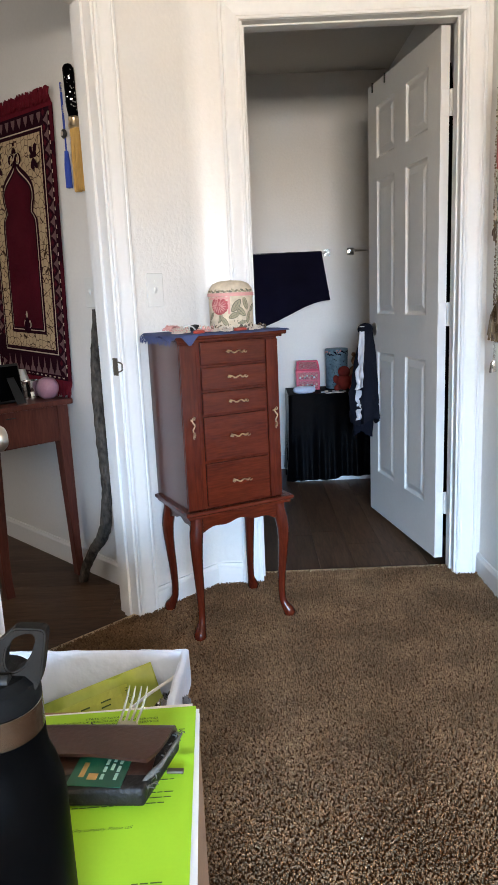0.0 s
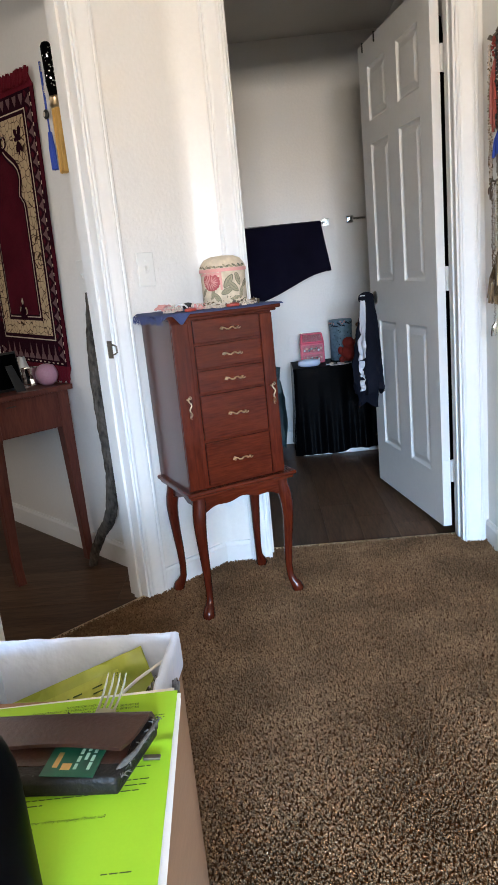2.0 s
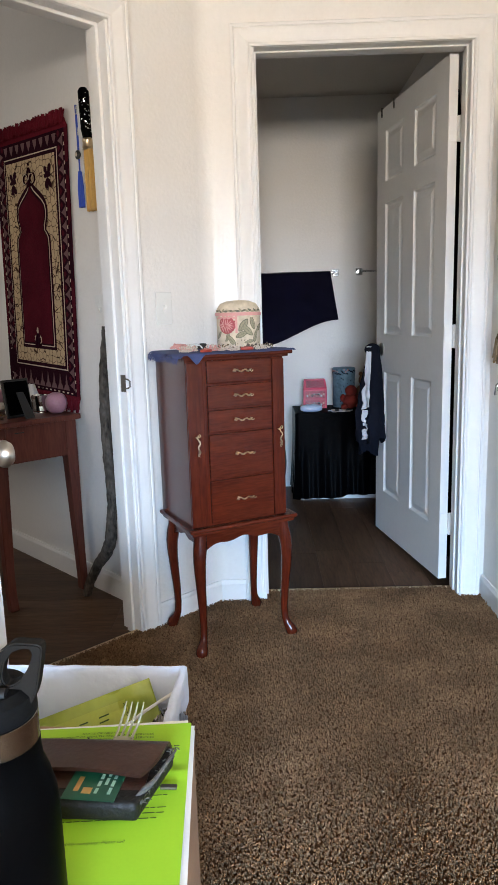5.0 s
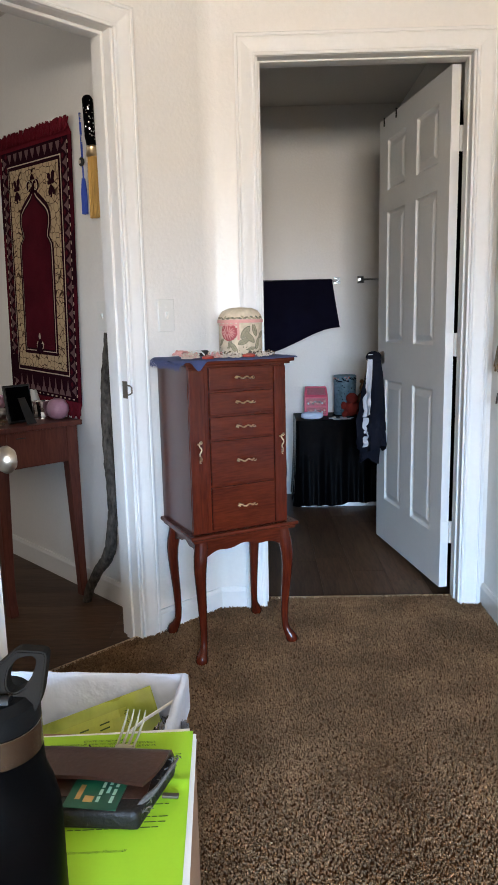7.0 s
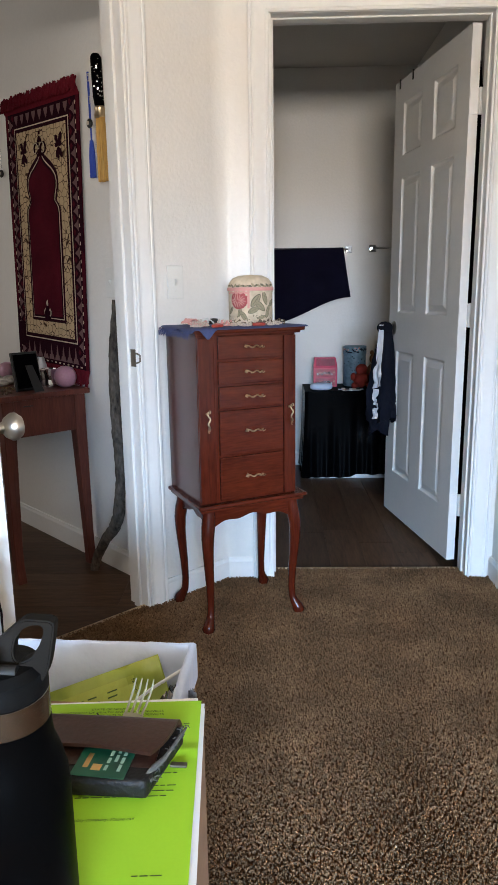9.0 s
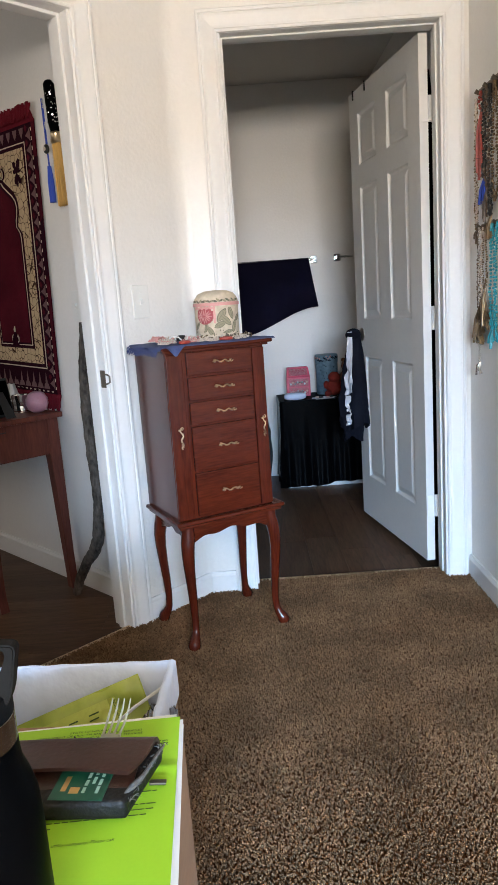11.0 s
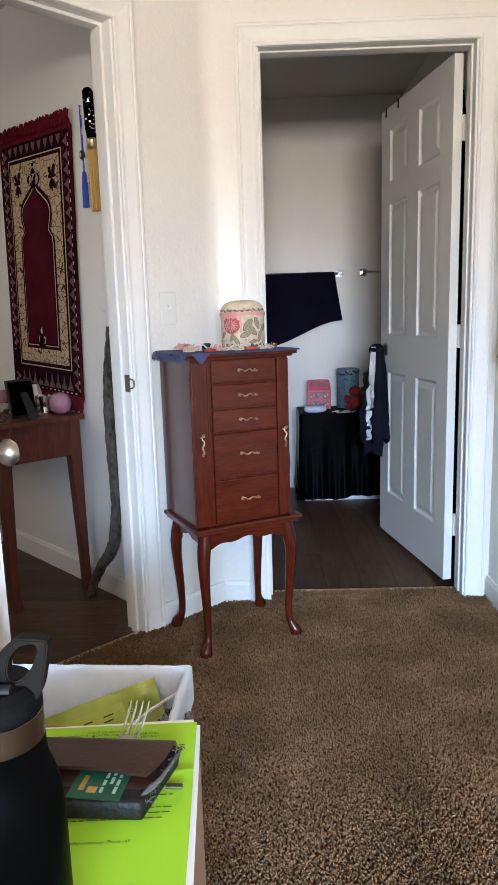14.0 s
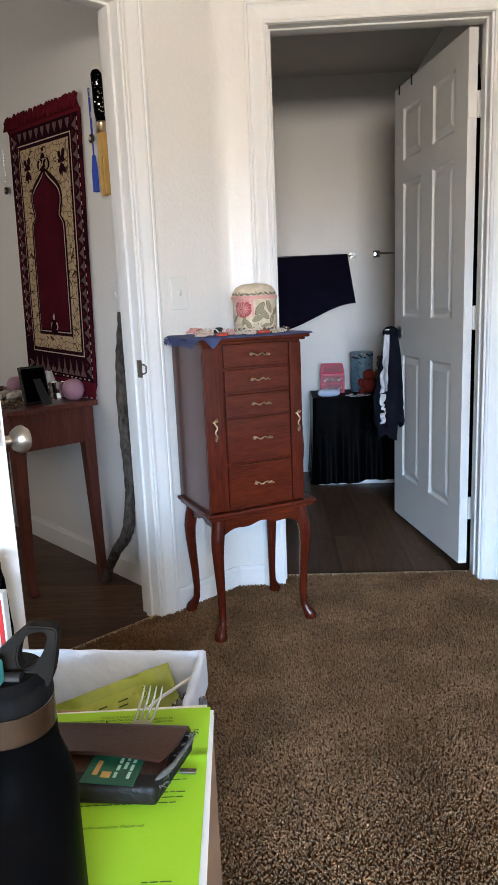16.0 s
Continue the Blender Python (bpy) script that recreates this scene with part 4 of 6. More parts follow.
def rug():
    W, Hh = 0.62, 1.07
    root = thing("prayer_rug", on_rug(0.860, 0.822, 0.004) @ pose(0, 0, 0, 0, 2.6, 0), "dark red woven prayer rug hanging on the hall wall", "rug")

    def flat(poly, lvl, bm=None, th=0.0008):
        return extrude([(x, -0.006 - lvl * 0.0009, z) for x, z in poly], (0, th, 0), bm)

    def rect(x0, x1, z0, z1):
        return [(x0, z0), (x1, z0), (x1, z1), (x0, z1)]

    def arch(d):
        """The niche's outline with its waisted shoulders and onion top, drawn in by d."""
        side = [(0.150, 0.195), (0.150, 0.640), (0.146, 0.664), (0.132, 0.680), (0.118, 0.692), (0.122, 0.714), (0.134, 0.742), (0.137, 0.772), (0.128, 0.802),
                (0.106, 0.828), (0.070, 0.852), (0.036, 0.872), (0.014, 0.892), (0.004, 0.912)]
        out = []
        for x, z in side:
            z = z + d if z < 0.3 else z - d * 1.15 * smoothstep(0.74, 0.86, z)
            out.append((max(0.0015, x - d * (1 - 0.7 * smoothstep(0.83, 0.91, z + d))), z))
        return out + [(-x, z) for x, z in out[::-1]]

    def wave(u, v):
        return ((u - 0.5) * W, -0.002 + wiggle((u * 2, v * 3, 4), 1.5, 0.002), v * Hh)
    part("backing", sheet(wave, 12, 20, -0.004), RUGDARK, root)
    part("border", flat(rect(-0.288, 0.288, 0.01, Hh - 0.01), 0), RUGDARK, root)
    for x in (-0.300, 0.300):
        part("selvedge", flat(rect(x - 0.0115, x + 0.0115, 0.005, Hh - 0.005), 0), RUGRED, root, "plain dark red edge band")
    bm = bmesh.new()
    for s in (-1, 1):
        for k in range(19):
            z = 0.055 + k * 0.0535
            flat([(s * 0.276, z - 0.025), (s * 0.276, z + 0.025), (s * 0.262, z + 0.012), (s * 0.240, z), (s * 0.262, z - 0.012)], 1, bm)
    for k in range(9):
        x = -0.21 + 0.0525 * k
        flat([(x - 0.024, 0.030), (x + 0.024, 0.030), (x + 0.014, 0.052), (x + 0.009, 0.052), (x, 0.098), (x - 0.009, 0.052), (x - 0.014, 0.052)], 1, bm)
        flat([(x - 0.016, 1.050), (x + 0.016, 1.050), (x + 0.012, 1.032), (x, 1.012), (x - 0.012, 1.032)], 1, bm)
    tagged(part("border_motif", bm, RUGGREY, root), "greyish toothed border pattern", kind="stuff")
    bm = bmesh.new()
    for s in (-1, 1):
        for k in range(19):
            z = 0.082 + k * 0.0535
            flat([(s * 0.244, z - 0.013), (s * 0.257, z), (s * 0.244, z + 0.013), (s * 0.233, z)], 1, bm)
    tagged(part("border_motif", bm, RUGRED, root), "small red diamonds", kind="stuff")
    bm = bmesh.new()
    for s in (-1, 1):
        for k in range(30):
            z = 0.03 + k * 0.0345
            flat(rect(s * 0.284 - 0.0022, s * 0.284 + 0.0022, z, z + 0.013), 1, bm)
    for k in range(15):
        x = -0.265 + k * 0.0365
        flat(rect(x, x + 0.014, 0.017, 0.0225), 1, bm)
    tagged(part("edge_dash", bm, RUGCREAM, root), "cream dashes along the edge", kind="stuff")
    part("field_line", flat(rect(-0.230, 0.230, 0.114, 1.000), 2), RUGCREAM, root, "cream border line")
    part("field_line", flat(rect(-0.225, 0.225, 0.119, 0.995), 3), RUGDARK, root, "dark border line")
    part("field", flat(rect(-0.212, 0.212, 0.134, 0.981), 4), RUGTAN, root, "tan field with crackle pattern")
    part("arch_outline", flat(arch(0), 5), RUGDARK, root, "dark arch outline")
    part("arch_line", flat(arch(0.013), 6), RUGCREAM, root, "cream arch line")
    part("arch_line", flat(arch(0.017), 7), RUGDARK, root, "dark arch band")
    part("niche", flat(arch(0.025), 8), RUGRED, root, "deep red prayer niche")
    # winged flowers in the upper corners
    bm = bmesh.new()
    for s in (-1, 1):
        for a, l, w in ((60, 0.056, 0.020), (115, 0.048, 0.018), (20, 0.030, 0.014), (165, 0.028, 0.012), (-60, 0.050, 0.017), (-112, 0.046, 0.018), (-90, 0.055, 0.010)):
            a = radians(a)
            ax, az, nx, nz = math.cos(a), math.sin(a), -math.sin(a), math.cos(a)
            flat([(s * 0.150 + ax * l * t + nx * w * q, 0.895 + az * l * t + nz * w * q) for t, q in ((0, 0), (0.35, 0.5), (0.75, 0.75), (1, 0.35), (0.95, -0.3), (0.7, -0.6), (0.3, -0.4))], 5 + 0.15 * abs(a), bm)
    tagged(part("spandrel_flower", bm, RUGDARK, root), "dark winged spandrel flowers", kind="stuff")
    bm, bc = bmesh.new(), bmesh.new()
    for s in (-1, 1):
        spiral = [(s * (0.030 - 0.027 * (1 - t / 9) * math.cos(t)), -0.013, 0.897 + 0.030 * (1 - t / 9) * math.sin(t)) for t in [0.45 * k - 0.9 for k in range(15)]]
        tube(spiral, [0.0062 - 0.00026 * k for k in range(15)], 6, bm)
        tube([(x, y - 0.005, z) for x, y, z in spiral[2:]], 0.0016, 5, bc)
        tube([(s * 0.012, -0.0135, 0.925), (s * 0.006, -0.0135, 0.935), (0, -0.0135, 0.948)], [0.004, 0.006, 0.002], 6, bm)
        hook = [(s * 0.006, -0.0145, 0.222), (s * 0.016, -0.0145, 0.217), (s * 0.026, -0.0145, 0.225), (s * 0.028, -0.0145, 0.240), (s * 0.021, -0.0145, 0.250), (s * 0.016, -0.0145, 0.243)]
        tube(hook, 0.0022, 6, bc)
        tube([(s * 0.012, -0.0142, 0.205), (s * 0.012, -0.0142, 0.238), (s * 0.003, -0.0142, 0.262)], [0.010, 0.007, 0.003], 6, bm)
    tube([(0, -0.0135, 0.955), (0, -0.0135, 0.966)], 0.004, 6, bm)
    tube([(0, -0.015, 0.262), (0, -0.015, 0.274), (0, -0.015, 0.288)], [0.002, 0.0055, 0.001], 6, bc)
    tagged(part("scroll", bm, RUGDARK, root), "dark scrolls over the arch", kind="stuff")
    tagged(part("scroll_line", bc, RUGCREAM, root), "cream scroll lines", kind="stuff")
    random.seed(8)
    for z0, dz, n in ((Hh - 0.004, 0.062, 150), (0.006, -0.055, 150)):
        bm = bmesh.new()
        for k in range(n):
            x = -0.31 + 0.62 * k / (n - 1)
            jx = random.uniform(-0.006, 0.006)
            if dz > 0:
                pts = [(x, -0.004, z0 - 0.004), (x + jx, -0.016 - random.random() * 0.008, z0 + dz * 0.6), (x + 2 * jx, -0.010 - random.random() * 0.01, z0 + dz * 0.95 + random.uniform(-0.008, 0.006)), (x + 2 * jx, -0.026, z0 + 0.012 + random.uniform(-0.01, 0.01))]
            else:
                pts = [(x, -0.004, z0 + 0.004), (x + jx, -0.008 - random.random() * 0.006, z0 + dz * 0.5), (x + 1.5 * jx, -0.006 - random.random() * 0.008, z0 + dz + random.uniform(-0.01, 0.01))]
            tube(pts, [0.0035] * len(pts), 5, bm)
        tagged(part("fringe", bm, FRINGE, root), "dark red fringe", kind="stuff")


rug()


def fly_whisk():
    root = thing("fly_whisk", on_rug(0.353, 1.965, 0.02), "fly whisk with black sequined handle and golden hair tassel", "whisk")
    part("handle", tube([(0.0, 0, 0), (0.002, 0, -0.01), (0.006, 0, -0.14), (0.012, 0, -0.175)], [0.014, 0.020, 0.019, 0.017], 14), BLACKC, root, "black sequined handle", True)
    bm = bmesh.new()
    random.seed(2)
    for k in range(70):
        a, z = random.uniform(0, 2 * math.pi), random.uniform(-0.165, -0.012)
        r = 0.0205
        bmesh.ops.create_circle(bm, cap_ends=True, segments=6, radius=random.uniform(0.0016, 0.0035),
                                matrix=Matrix.Translation((0.006 + r * math.cos(a), r * math.sin(a), z)) @ Matrix.Rotation(a + math.pi / 2, 4, "Z") @ Matrix.Rotation(math.pi / 2 + random.uniform(-0.3, 0.3), 4, "X"))
    part("sequins", bm, SEQUIN, root, "silver sequins")
    part("collar", lathe([(0.015, -0.215), (0.022, -0.205), (0.019, -0.19), (0.021, -0.18), (0.016, -0.172)], 16, at=(0.012, 0, 0)), BRASS, root, "gold collar", True)
    bm = bmesh.new()
    for k in range(150):
        a, r = random.uniform(0, 6.28), math.sqrt(random.random())
        x0, y0 = 0.012 + 0.016 * r * math.cos(a), 0.014 * r * math.sin(a)
        x1, y1 = 0.012 + 0.027 * r * math.cos(a) + 0.004, 0.018 * r * math.sin(a)
        tube([(x0, y0, -0.205), (0.5 * (x0 + x1) + 0.002, y1, -0.31), (x1, y1, -0.425 - random.uniform(-0.012, 0.006))], 0.0022, 4, bm)
    part("tassel", bm, YELLOW, root, "golden hair tassel")
    bm = bmesh.new()
    bead_string([(-0.020 + 0.004 * math.sin(t * 0.2), -0.004, -0.20 - 0.0065 * t) for t in range(20)], 0.003, bm)
    part("bead_chain", bm, PEARL, root)


fly_whisk()


def hanging_charm(b, z, label, long=0.42, tassel=True):
    root = thing("hanging_charm", on_rug(b, z, 0.012), label, "ornament")
    bm = bmesh.new()
    bead_string([(0.004 * math.sin(t * 0.5), 0, -0.006 * t) for t in range(26)], 0.0033, bm)
    part("chain", bm, SEQUIN, root, "silver chain")
    part("eye_bead", ball(0.017, (0, -0.004, -0.175), 14, sq=(1, 0.5, 1)), BLACKP, root, "dark eye bead", True)
    part("ring", ball(0.008, (0, -0.012, -0.175), 10, sq=(1, 0.4, 1)), PEARL, root)
    if tassel:
        bm = bmesh.new()
        random.seed(4)
        for k in range(60):
            a, r = random.uniform(0, 6.28), math.sqrt(random.random())
            tube([(0.006 * r * math.cos(a), 0.006 * r * math.sin(a), -0.235), (0.015 * r * math.cos(a), 0.010 * r * math.sin(a), -0.29), (0.016 * r * math.cos(a), 0.010 * r * math.sin(a), -0.365)], 0.002, 4, bm)
        tube([(0, 0, -0.19), (0, 0, -0.24)], 0.003, 6, bm)
        part("tassel", bm, BLUE, root, "bright blue tassel")
        bm = tube([(0.0, 0, 0.0), (0.0, 0, -0.17)], 0.004, 6)
        part("cord", bm, BLUE, root, "dark blue cord")
    return root


hanging_charm(0.311 + 0.112, 1.925, "silver chain charm with eye bead and blue tassel")
hanging_charm(0.311 + 0.885, 1.845, "silver and dark glass charm on a chain", tassel=False)


def staff():
    # (along the wall behind the slanting wall's face, distance out, height, radius)
    rows = [(0.505, 0.085, -0.010, 0.019), (0.480, 0.080, 0.06, 0.020), (0.425, 0.072, 0.150, 0.021), (0.372, 0.070, 0.205, 0.024), (0.345, 0.066, 0.265, 0.024), (0.335, 0.062, 0.35, 0.021),
            (0.322, 0.058, 0.42, 0.022), (0.336, 0.054, 0.53, 0.0205), (0.350, 0.050, 0.62, 0.021), (0.362, 0.042, 0.79, 0.021), (0.364, 0.036, 0.92, 0.019), (0.350, 0.028, 1.05, 0.016), (0.345, 0.024, 1.12, 0.013)]
    pts = [dpt(SR + o, b - 0.026 - 0.024 * smoothstep(0.0, 0.3, z), z) for b, o, z, r in rows]
    fine, rad = [], []
    for i in range(len(pts) - 1):
        for k in range(6):
            t = k / 6
            fine.append(pts[i].lerp(pts[i + 1], t))
            rad.append((rows[i][3] * (1 - t) + rows[i + 1][3] * t) * (1 + 0.04 * math.sin(i * 6 + k * 2.1)))
    bm = tube(fine, rad, 14)
    for v in bm.verts:
        v.co += Vector((wiggle(v.co, 38, 0.0025), wiggle(v.co + Vector((9, 0, 0)), 38, 0.0025), 0))
    return solid("walking_stick", bm, BARK, "crooked bark-covered walking stick leaning on the hall wall", "walking stick", True)


staff()

# things on the console table
solid("pink_globe", lathe([(0.0, 0.0), (0.02, 0.001), (0.037, 0.013), (0.0455, 0.037), (0.044, 0.058), (0.032, 0.079), (0.015, 0.087), (0, 0.088)], 30), LILAC,
      "dusky pink glass globe candle on the table", "candle", True, on_tab(0.070, 0.075))
solid("pink_globe", lathe([(0.0, 0.0), (0.02, 0.001), (0.034, 0.012), (0.042, 0.035), (0.040, 0.055), (0.029, 0.074), (0.014, 0.081), (0, 0.082)], 30), LILAC,
      "dusky pink glass globe candle on the table", "candle", True, on_tab(0.50, 0.13))


def candle_cup(m):
    root = thing("candle_holder", m, "mirrored silver candle holder on the table", "candle holder")
    part("cup", lathe([(0.028, 0), (0.032, 0.01), (0.030, 0.03), (0.036, 0.075), (0.033, 0.075), (0.028, 0.03), (0.0, 0.02)], 12), CHROME, root)
    part("foot", lathe([(0, 0), (0.033, 0), (0.033, 0.004), (0.02, 0.009), (0, 0.009)], 16), CHROME, root, "", True)


candle_cup(on_tab(0.145, 0.110))
candle_cup(on_tab(0.36, 0.07))


def photo_frame(m):
    root = thing("photo_frame", m, "black picture frame seen from behind on its stand", "picture frame")
    T = Matrix.Rotation(radians(-10), 4, "X")
    bm = box(-0.060, 0.060, -0.006, 0.006, 0.0, 0.155, 0.003)
    bm.transform(T)
    part("back", bm, BLACKP, root)
    bm = box(-0.052, 0.052, -0.010, -0.006, 0.010, 0.145)
    bm.transform(T)
    part("backing_board", bm, BLACKC, root)
    bm = extrude([(-0.016, -0.010, 0.10), (0.016, -0.010, 0.10), (0.022, -0.070, 0.0), (-0.022, -0.070, 0.0)], (0, 0.004, 0.002))
    part("stand", bm, BLACKP, root, "fold-out easel stand")


photo_frame(on_tab(0.095, 0.225, 0, -82))
random.seed(21)
for k in range(9):
    bm = ball(0.03, (0, 0, 0), 12, sq=(1, 0.8, 0.5))
    for v in bm.verts:
        v.co *= 1 + wiggle(v.co + Vector((k, 0, 0)), 40, 0.35)
    zmin = min(v.co.z for v in bm.verts)
    solid("stone", bm, STONE, "pale rough stone lying on the console table", "stone", True, on_tab(0.20 + 0.065 * (k % 5) + random.uniform(-0.02, 0.02), 0.20 + 0.055 * (k // 5) - 0.035 * (k % 2), -zmin * 0.95, random.uniform(0, 180)), group="stones on the table")
for k in range(5):
    pts = [(0.05 * math.cos(t * 0.21) * (1 + 0.3 * math.sin(t)), 0.035 * math.sin(t * 0.21), 0.005) for t in range(30)]
    solid("bead_string", bead_string(pts, 0.0045), (BROWNB, BRONZEB, PEARL)[k % 3], "bead string lying on the console table", "jewelry", True, on_tab(0.10 + 0.085 * k, 0.345 - 0.045 * (k % 2), 0, 40 * k), group="beads on the table")
for k, (x, y) in enumerate(((0.25, 0.09), (0.43, 0.10), (0.58, 0.2))):
    bm = bmesh.new()
    for j in range(70):
        a, e = random.uniform(0, 6.28), random.uniform(0.15, 1.3)
        d = Vector((math.cos(a) * math.cos(e), math.sin(a) * math.cos(e), math.sin(e)))
        tube([d * 0.012, d * random.uniform(0.035, 0.055)], [0.006, 0.002], 4, bm)
    ball(0.02, (0, 0, 0.018), 8, bm)
    solid("pine_cone", bm, BROWNB, "dark brown pine cone on the console table", "pine cone", False, on_tab(x, y, 0.003), group="pine cones")
bm = sheet(lambda u, v: ((u - 0.5) * 0.09 * (1 - 0.7 * v), 0.02 * math.sin(u * 6) * v, 0.11 * v), 12, 8, 0.001)
solid("paper_fan", bm, WHITEP, "pale folded paper tag standing on the console table", "paper", True, on_tab(0.31, 0.06, 0, 60))


# ---- bathroom ----
def towel_bar(m, length, label):
    root = thing("towel_bar", m, label, "towel bar")
    part("rod", tube([(0, -0.055, 0), (length, -0.055, 0)], 0.007, 12), CHROME, root, "", True)
    for x in (0.0, length):
        br = part("bracket", box(x - 0.022, x + 0.022, -0.010, 0.0, -0.022, 0.022, 0.003), CHROME, root)
        part("post", box(x - 0.010, x + 0.010, -0.066, -0.008, -0.010, 0.010, 0.003), CHROME, br)


towel_bar(pose(-0.09, YF, 1.385), 0.60, "chrome towel bar on the bathroom wall")
towel_bar(pose(0.66, YF, 1.388), 0.20, "chrome towel bar beside the other one")


def towel():
    def fn(u, v):
        # over the bar: back half, fold, slanting front half
        x = -0.075 + 0.545 * u
        low = 0.47 - 0.165 * smoothstep(0.1, 1.0, u)
        s = 0.28 * v / 0.4 if v < 0.4 else 0.28 + low * (v - 0.4) / 0.6
        y = YF - 0.055
        if s < 0.28:
            z, y = 1.394 - (0.28 - s), y + 0.012
        else:
            z, y = 1.396 - (s - 0.28), y - 0.012
        f = smoothstep(0.02, 0.3, abs(s - 0.28))
        y += f * (0.006 * math.sin(u * 9 + 1) + wiggle((u * 3, v * 3, 0), 2, 0.008))
        x += (0.05 * u) * max(0, (1.394 - z)) / 0.3 if s > 0.28 else 0
        return (x, y, z)
    solid("bath_towel", sheet(fn, 40, 48, 0.006), NAVY, "dark navy bath towel hanging over the chrome bar", "towel", True)


towel()

CH = (0.225, 0.88, 4.135, 4.49, 0.545)


def covered_chest():
    x0, x1, y0, y1, zt = CH
    root = thing("covered_chest", pose(0, 0, -0.012), "small chest under a glossy black cloth", "chest")
    part("chest_body", box(x0 + 0.02, x1 - 0.02, y0 + 0.03, y1 - 0.01, 0.0, zt, 0.004), WHITEP, root, "pale chest showing below the cloth")
    n = 120

    def fn(u, v):
        # u runs round three sides, v from the top edge down
        a, b = y1 - y0, x1 - x0
        s = u * (2 * a + b)
        if s < a:
            p, q = Vector((x0, y1 - s, 0)), Vector((-1, 0, 0))
        elif s < a + b:
            p, q = Vector((x0 + s - a, y0, 0)), Vector((0, -1, 0))
        else:
            p, q = Vector((x1, y0 + s - a - b, 0)), Vector((1, 0, 0))
        w = v * v * (0.012 + 0.010 * math.sin(s * 44) + 0.008 * math.sin(s * 91 + 1)) + 0.004
        hem = 0.012 + 0.022 * smoothstep(x0 + 0.15, x0 + 0.42, p.x) + 0.004 * math.sin(s * 30)
        z = zt + 0.004 - v * (zt - hem)
        p = p + q * w
        return (p.x, p.y, z)
    part("cloth_skirt", sheet(fn, n, 16, 0.003), SATIN, root, "glossy black cloth in folds", True)
    part("cloth_top", box(x0 - 0.004, x1 + 0.004, y0 - 0.004, y1, zt + 0.001, zt + 0.006, 0.002), BLACKC, root)


covered_chest()
ZC = CH[4] - 0.012 + 0.0065


def drawer_box(m):
    root = thing("plastic_organizer", m, "small pink clear-plastic drawer box on the chest", "organizer")
    part("case", box(-0.074, 0.074, -0.05, 0.05, 0, 0.125, 0.006), PINKP, root)
    for z in (0.010, 0.066):
        d = part("drawer", box(-0.062, 0.062, -0.057, -0.048, z, z + 0.048, 0.003), CLEARPINK, root, "clear pink drawer front")
        part("pull", box(-0.020, 0.020, -0.064, -0.056, z + 0.02, z + 0.03, 0.002), CLEARPINK, d)
        for k in range(8):
            part("trinket", ball(0.007, (-0.05 + 0.0145 * k, -0.0585, z + 0.016 + 0.01 * (k % 2)), 6, sq=(1, 0.3, 1)), (GARW, PINKR, SEQUIN)[k % 3], d)
    bm = extrude([(-0.074, -0.05, 0.126), (0.074, -0.05, 0.126), (0.066, -0.02, 0.182), (-0.066, -0.02, 0.182)], (0, 0.07, 0), bevel=0.003)
    part("lid", bm, PINKP, root, "clear pink lid")
    part("lid_window", extrude([(-0.06, -0.0525, 0.135), (0.06, -0.0525, 0.135), (0.055, -0.0245, 0.176), (-0.055, -0.0245, 0.176)], (0, -0.002, 0)), CLEARPINK, root)


drawer_box(pose(0.357, 4.37, ZC))


def canister(m):
    root = thing("round_canister", m, "tall blue patterned round tin with lid on the chest", "canister")
    part("can", lathe([(0, 0), (0.068, 0), (0.07, 0.003), (0.07, 0.205), (0, 0.205)], 40), CANB, root, "", True)
    part("lid", lathe([(0.0725, 0.2), (0.0725, 0.246), (0.068, 0.25), (0, 0.25)], 40), CANB, root, "lid with dark floral border", True)
    bm = bmesh.new()
    random.seed(6)
    for k in range(46):
        a = random.uniform(math.pi, 2 * math.pi)
        cyl_leaf(0.0704, a, random.uniform(0.015, 0.19), random.uniform(0.003, 0.006), random.uniform(0.001, 0.003), random.uniform(-1.5, 1.5), bm, 5)
    for k in range(30):
        cyl_leaf(0.0729, math.pi + math.pi * k / 30, random.uniform(0.212, 0.236), 0.007, 0.004, random.uniform(-1.5, 1.5), bm, 5)
    tagged(part("print", bm, NAVY, root), "dark blue flecked print", kind="stuff")
    bm = bmesh.new()
    for k in range(14):
        cyl_leaf(0.0731, math.pi + math.pi * random.random(), random.uniform(0.225, 0.242), 0.006, 0.004, random.uniform(-1.5, 1.5), bm, 5)
    tagged(part("print", bm, PINKR, root), "pink flower print", kind="stuff")


canister(pose(0.547, 4.40, ZC))
bm = lathe([(0, 0), (0.05, 0), (0.066, 0.008), (0.070, 0.022), (0.064, 0.034), (0.048, 0.040), (0, 0.041)], 36, squash=0.55)
solid("oval_case", bm, DISH, "pale blue oval plastic case on the chest", "case", True, pose(0.322, 4.205, ZC, 0, 0, 2))


def blob(rows, bm=None, n=14):
    bm = bm or bmesh.new()
    for x, y, z, r, s in rows:
        ball(r, (x, y, z), n, bm, s)
    return bm


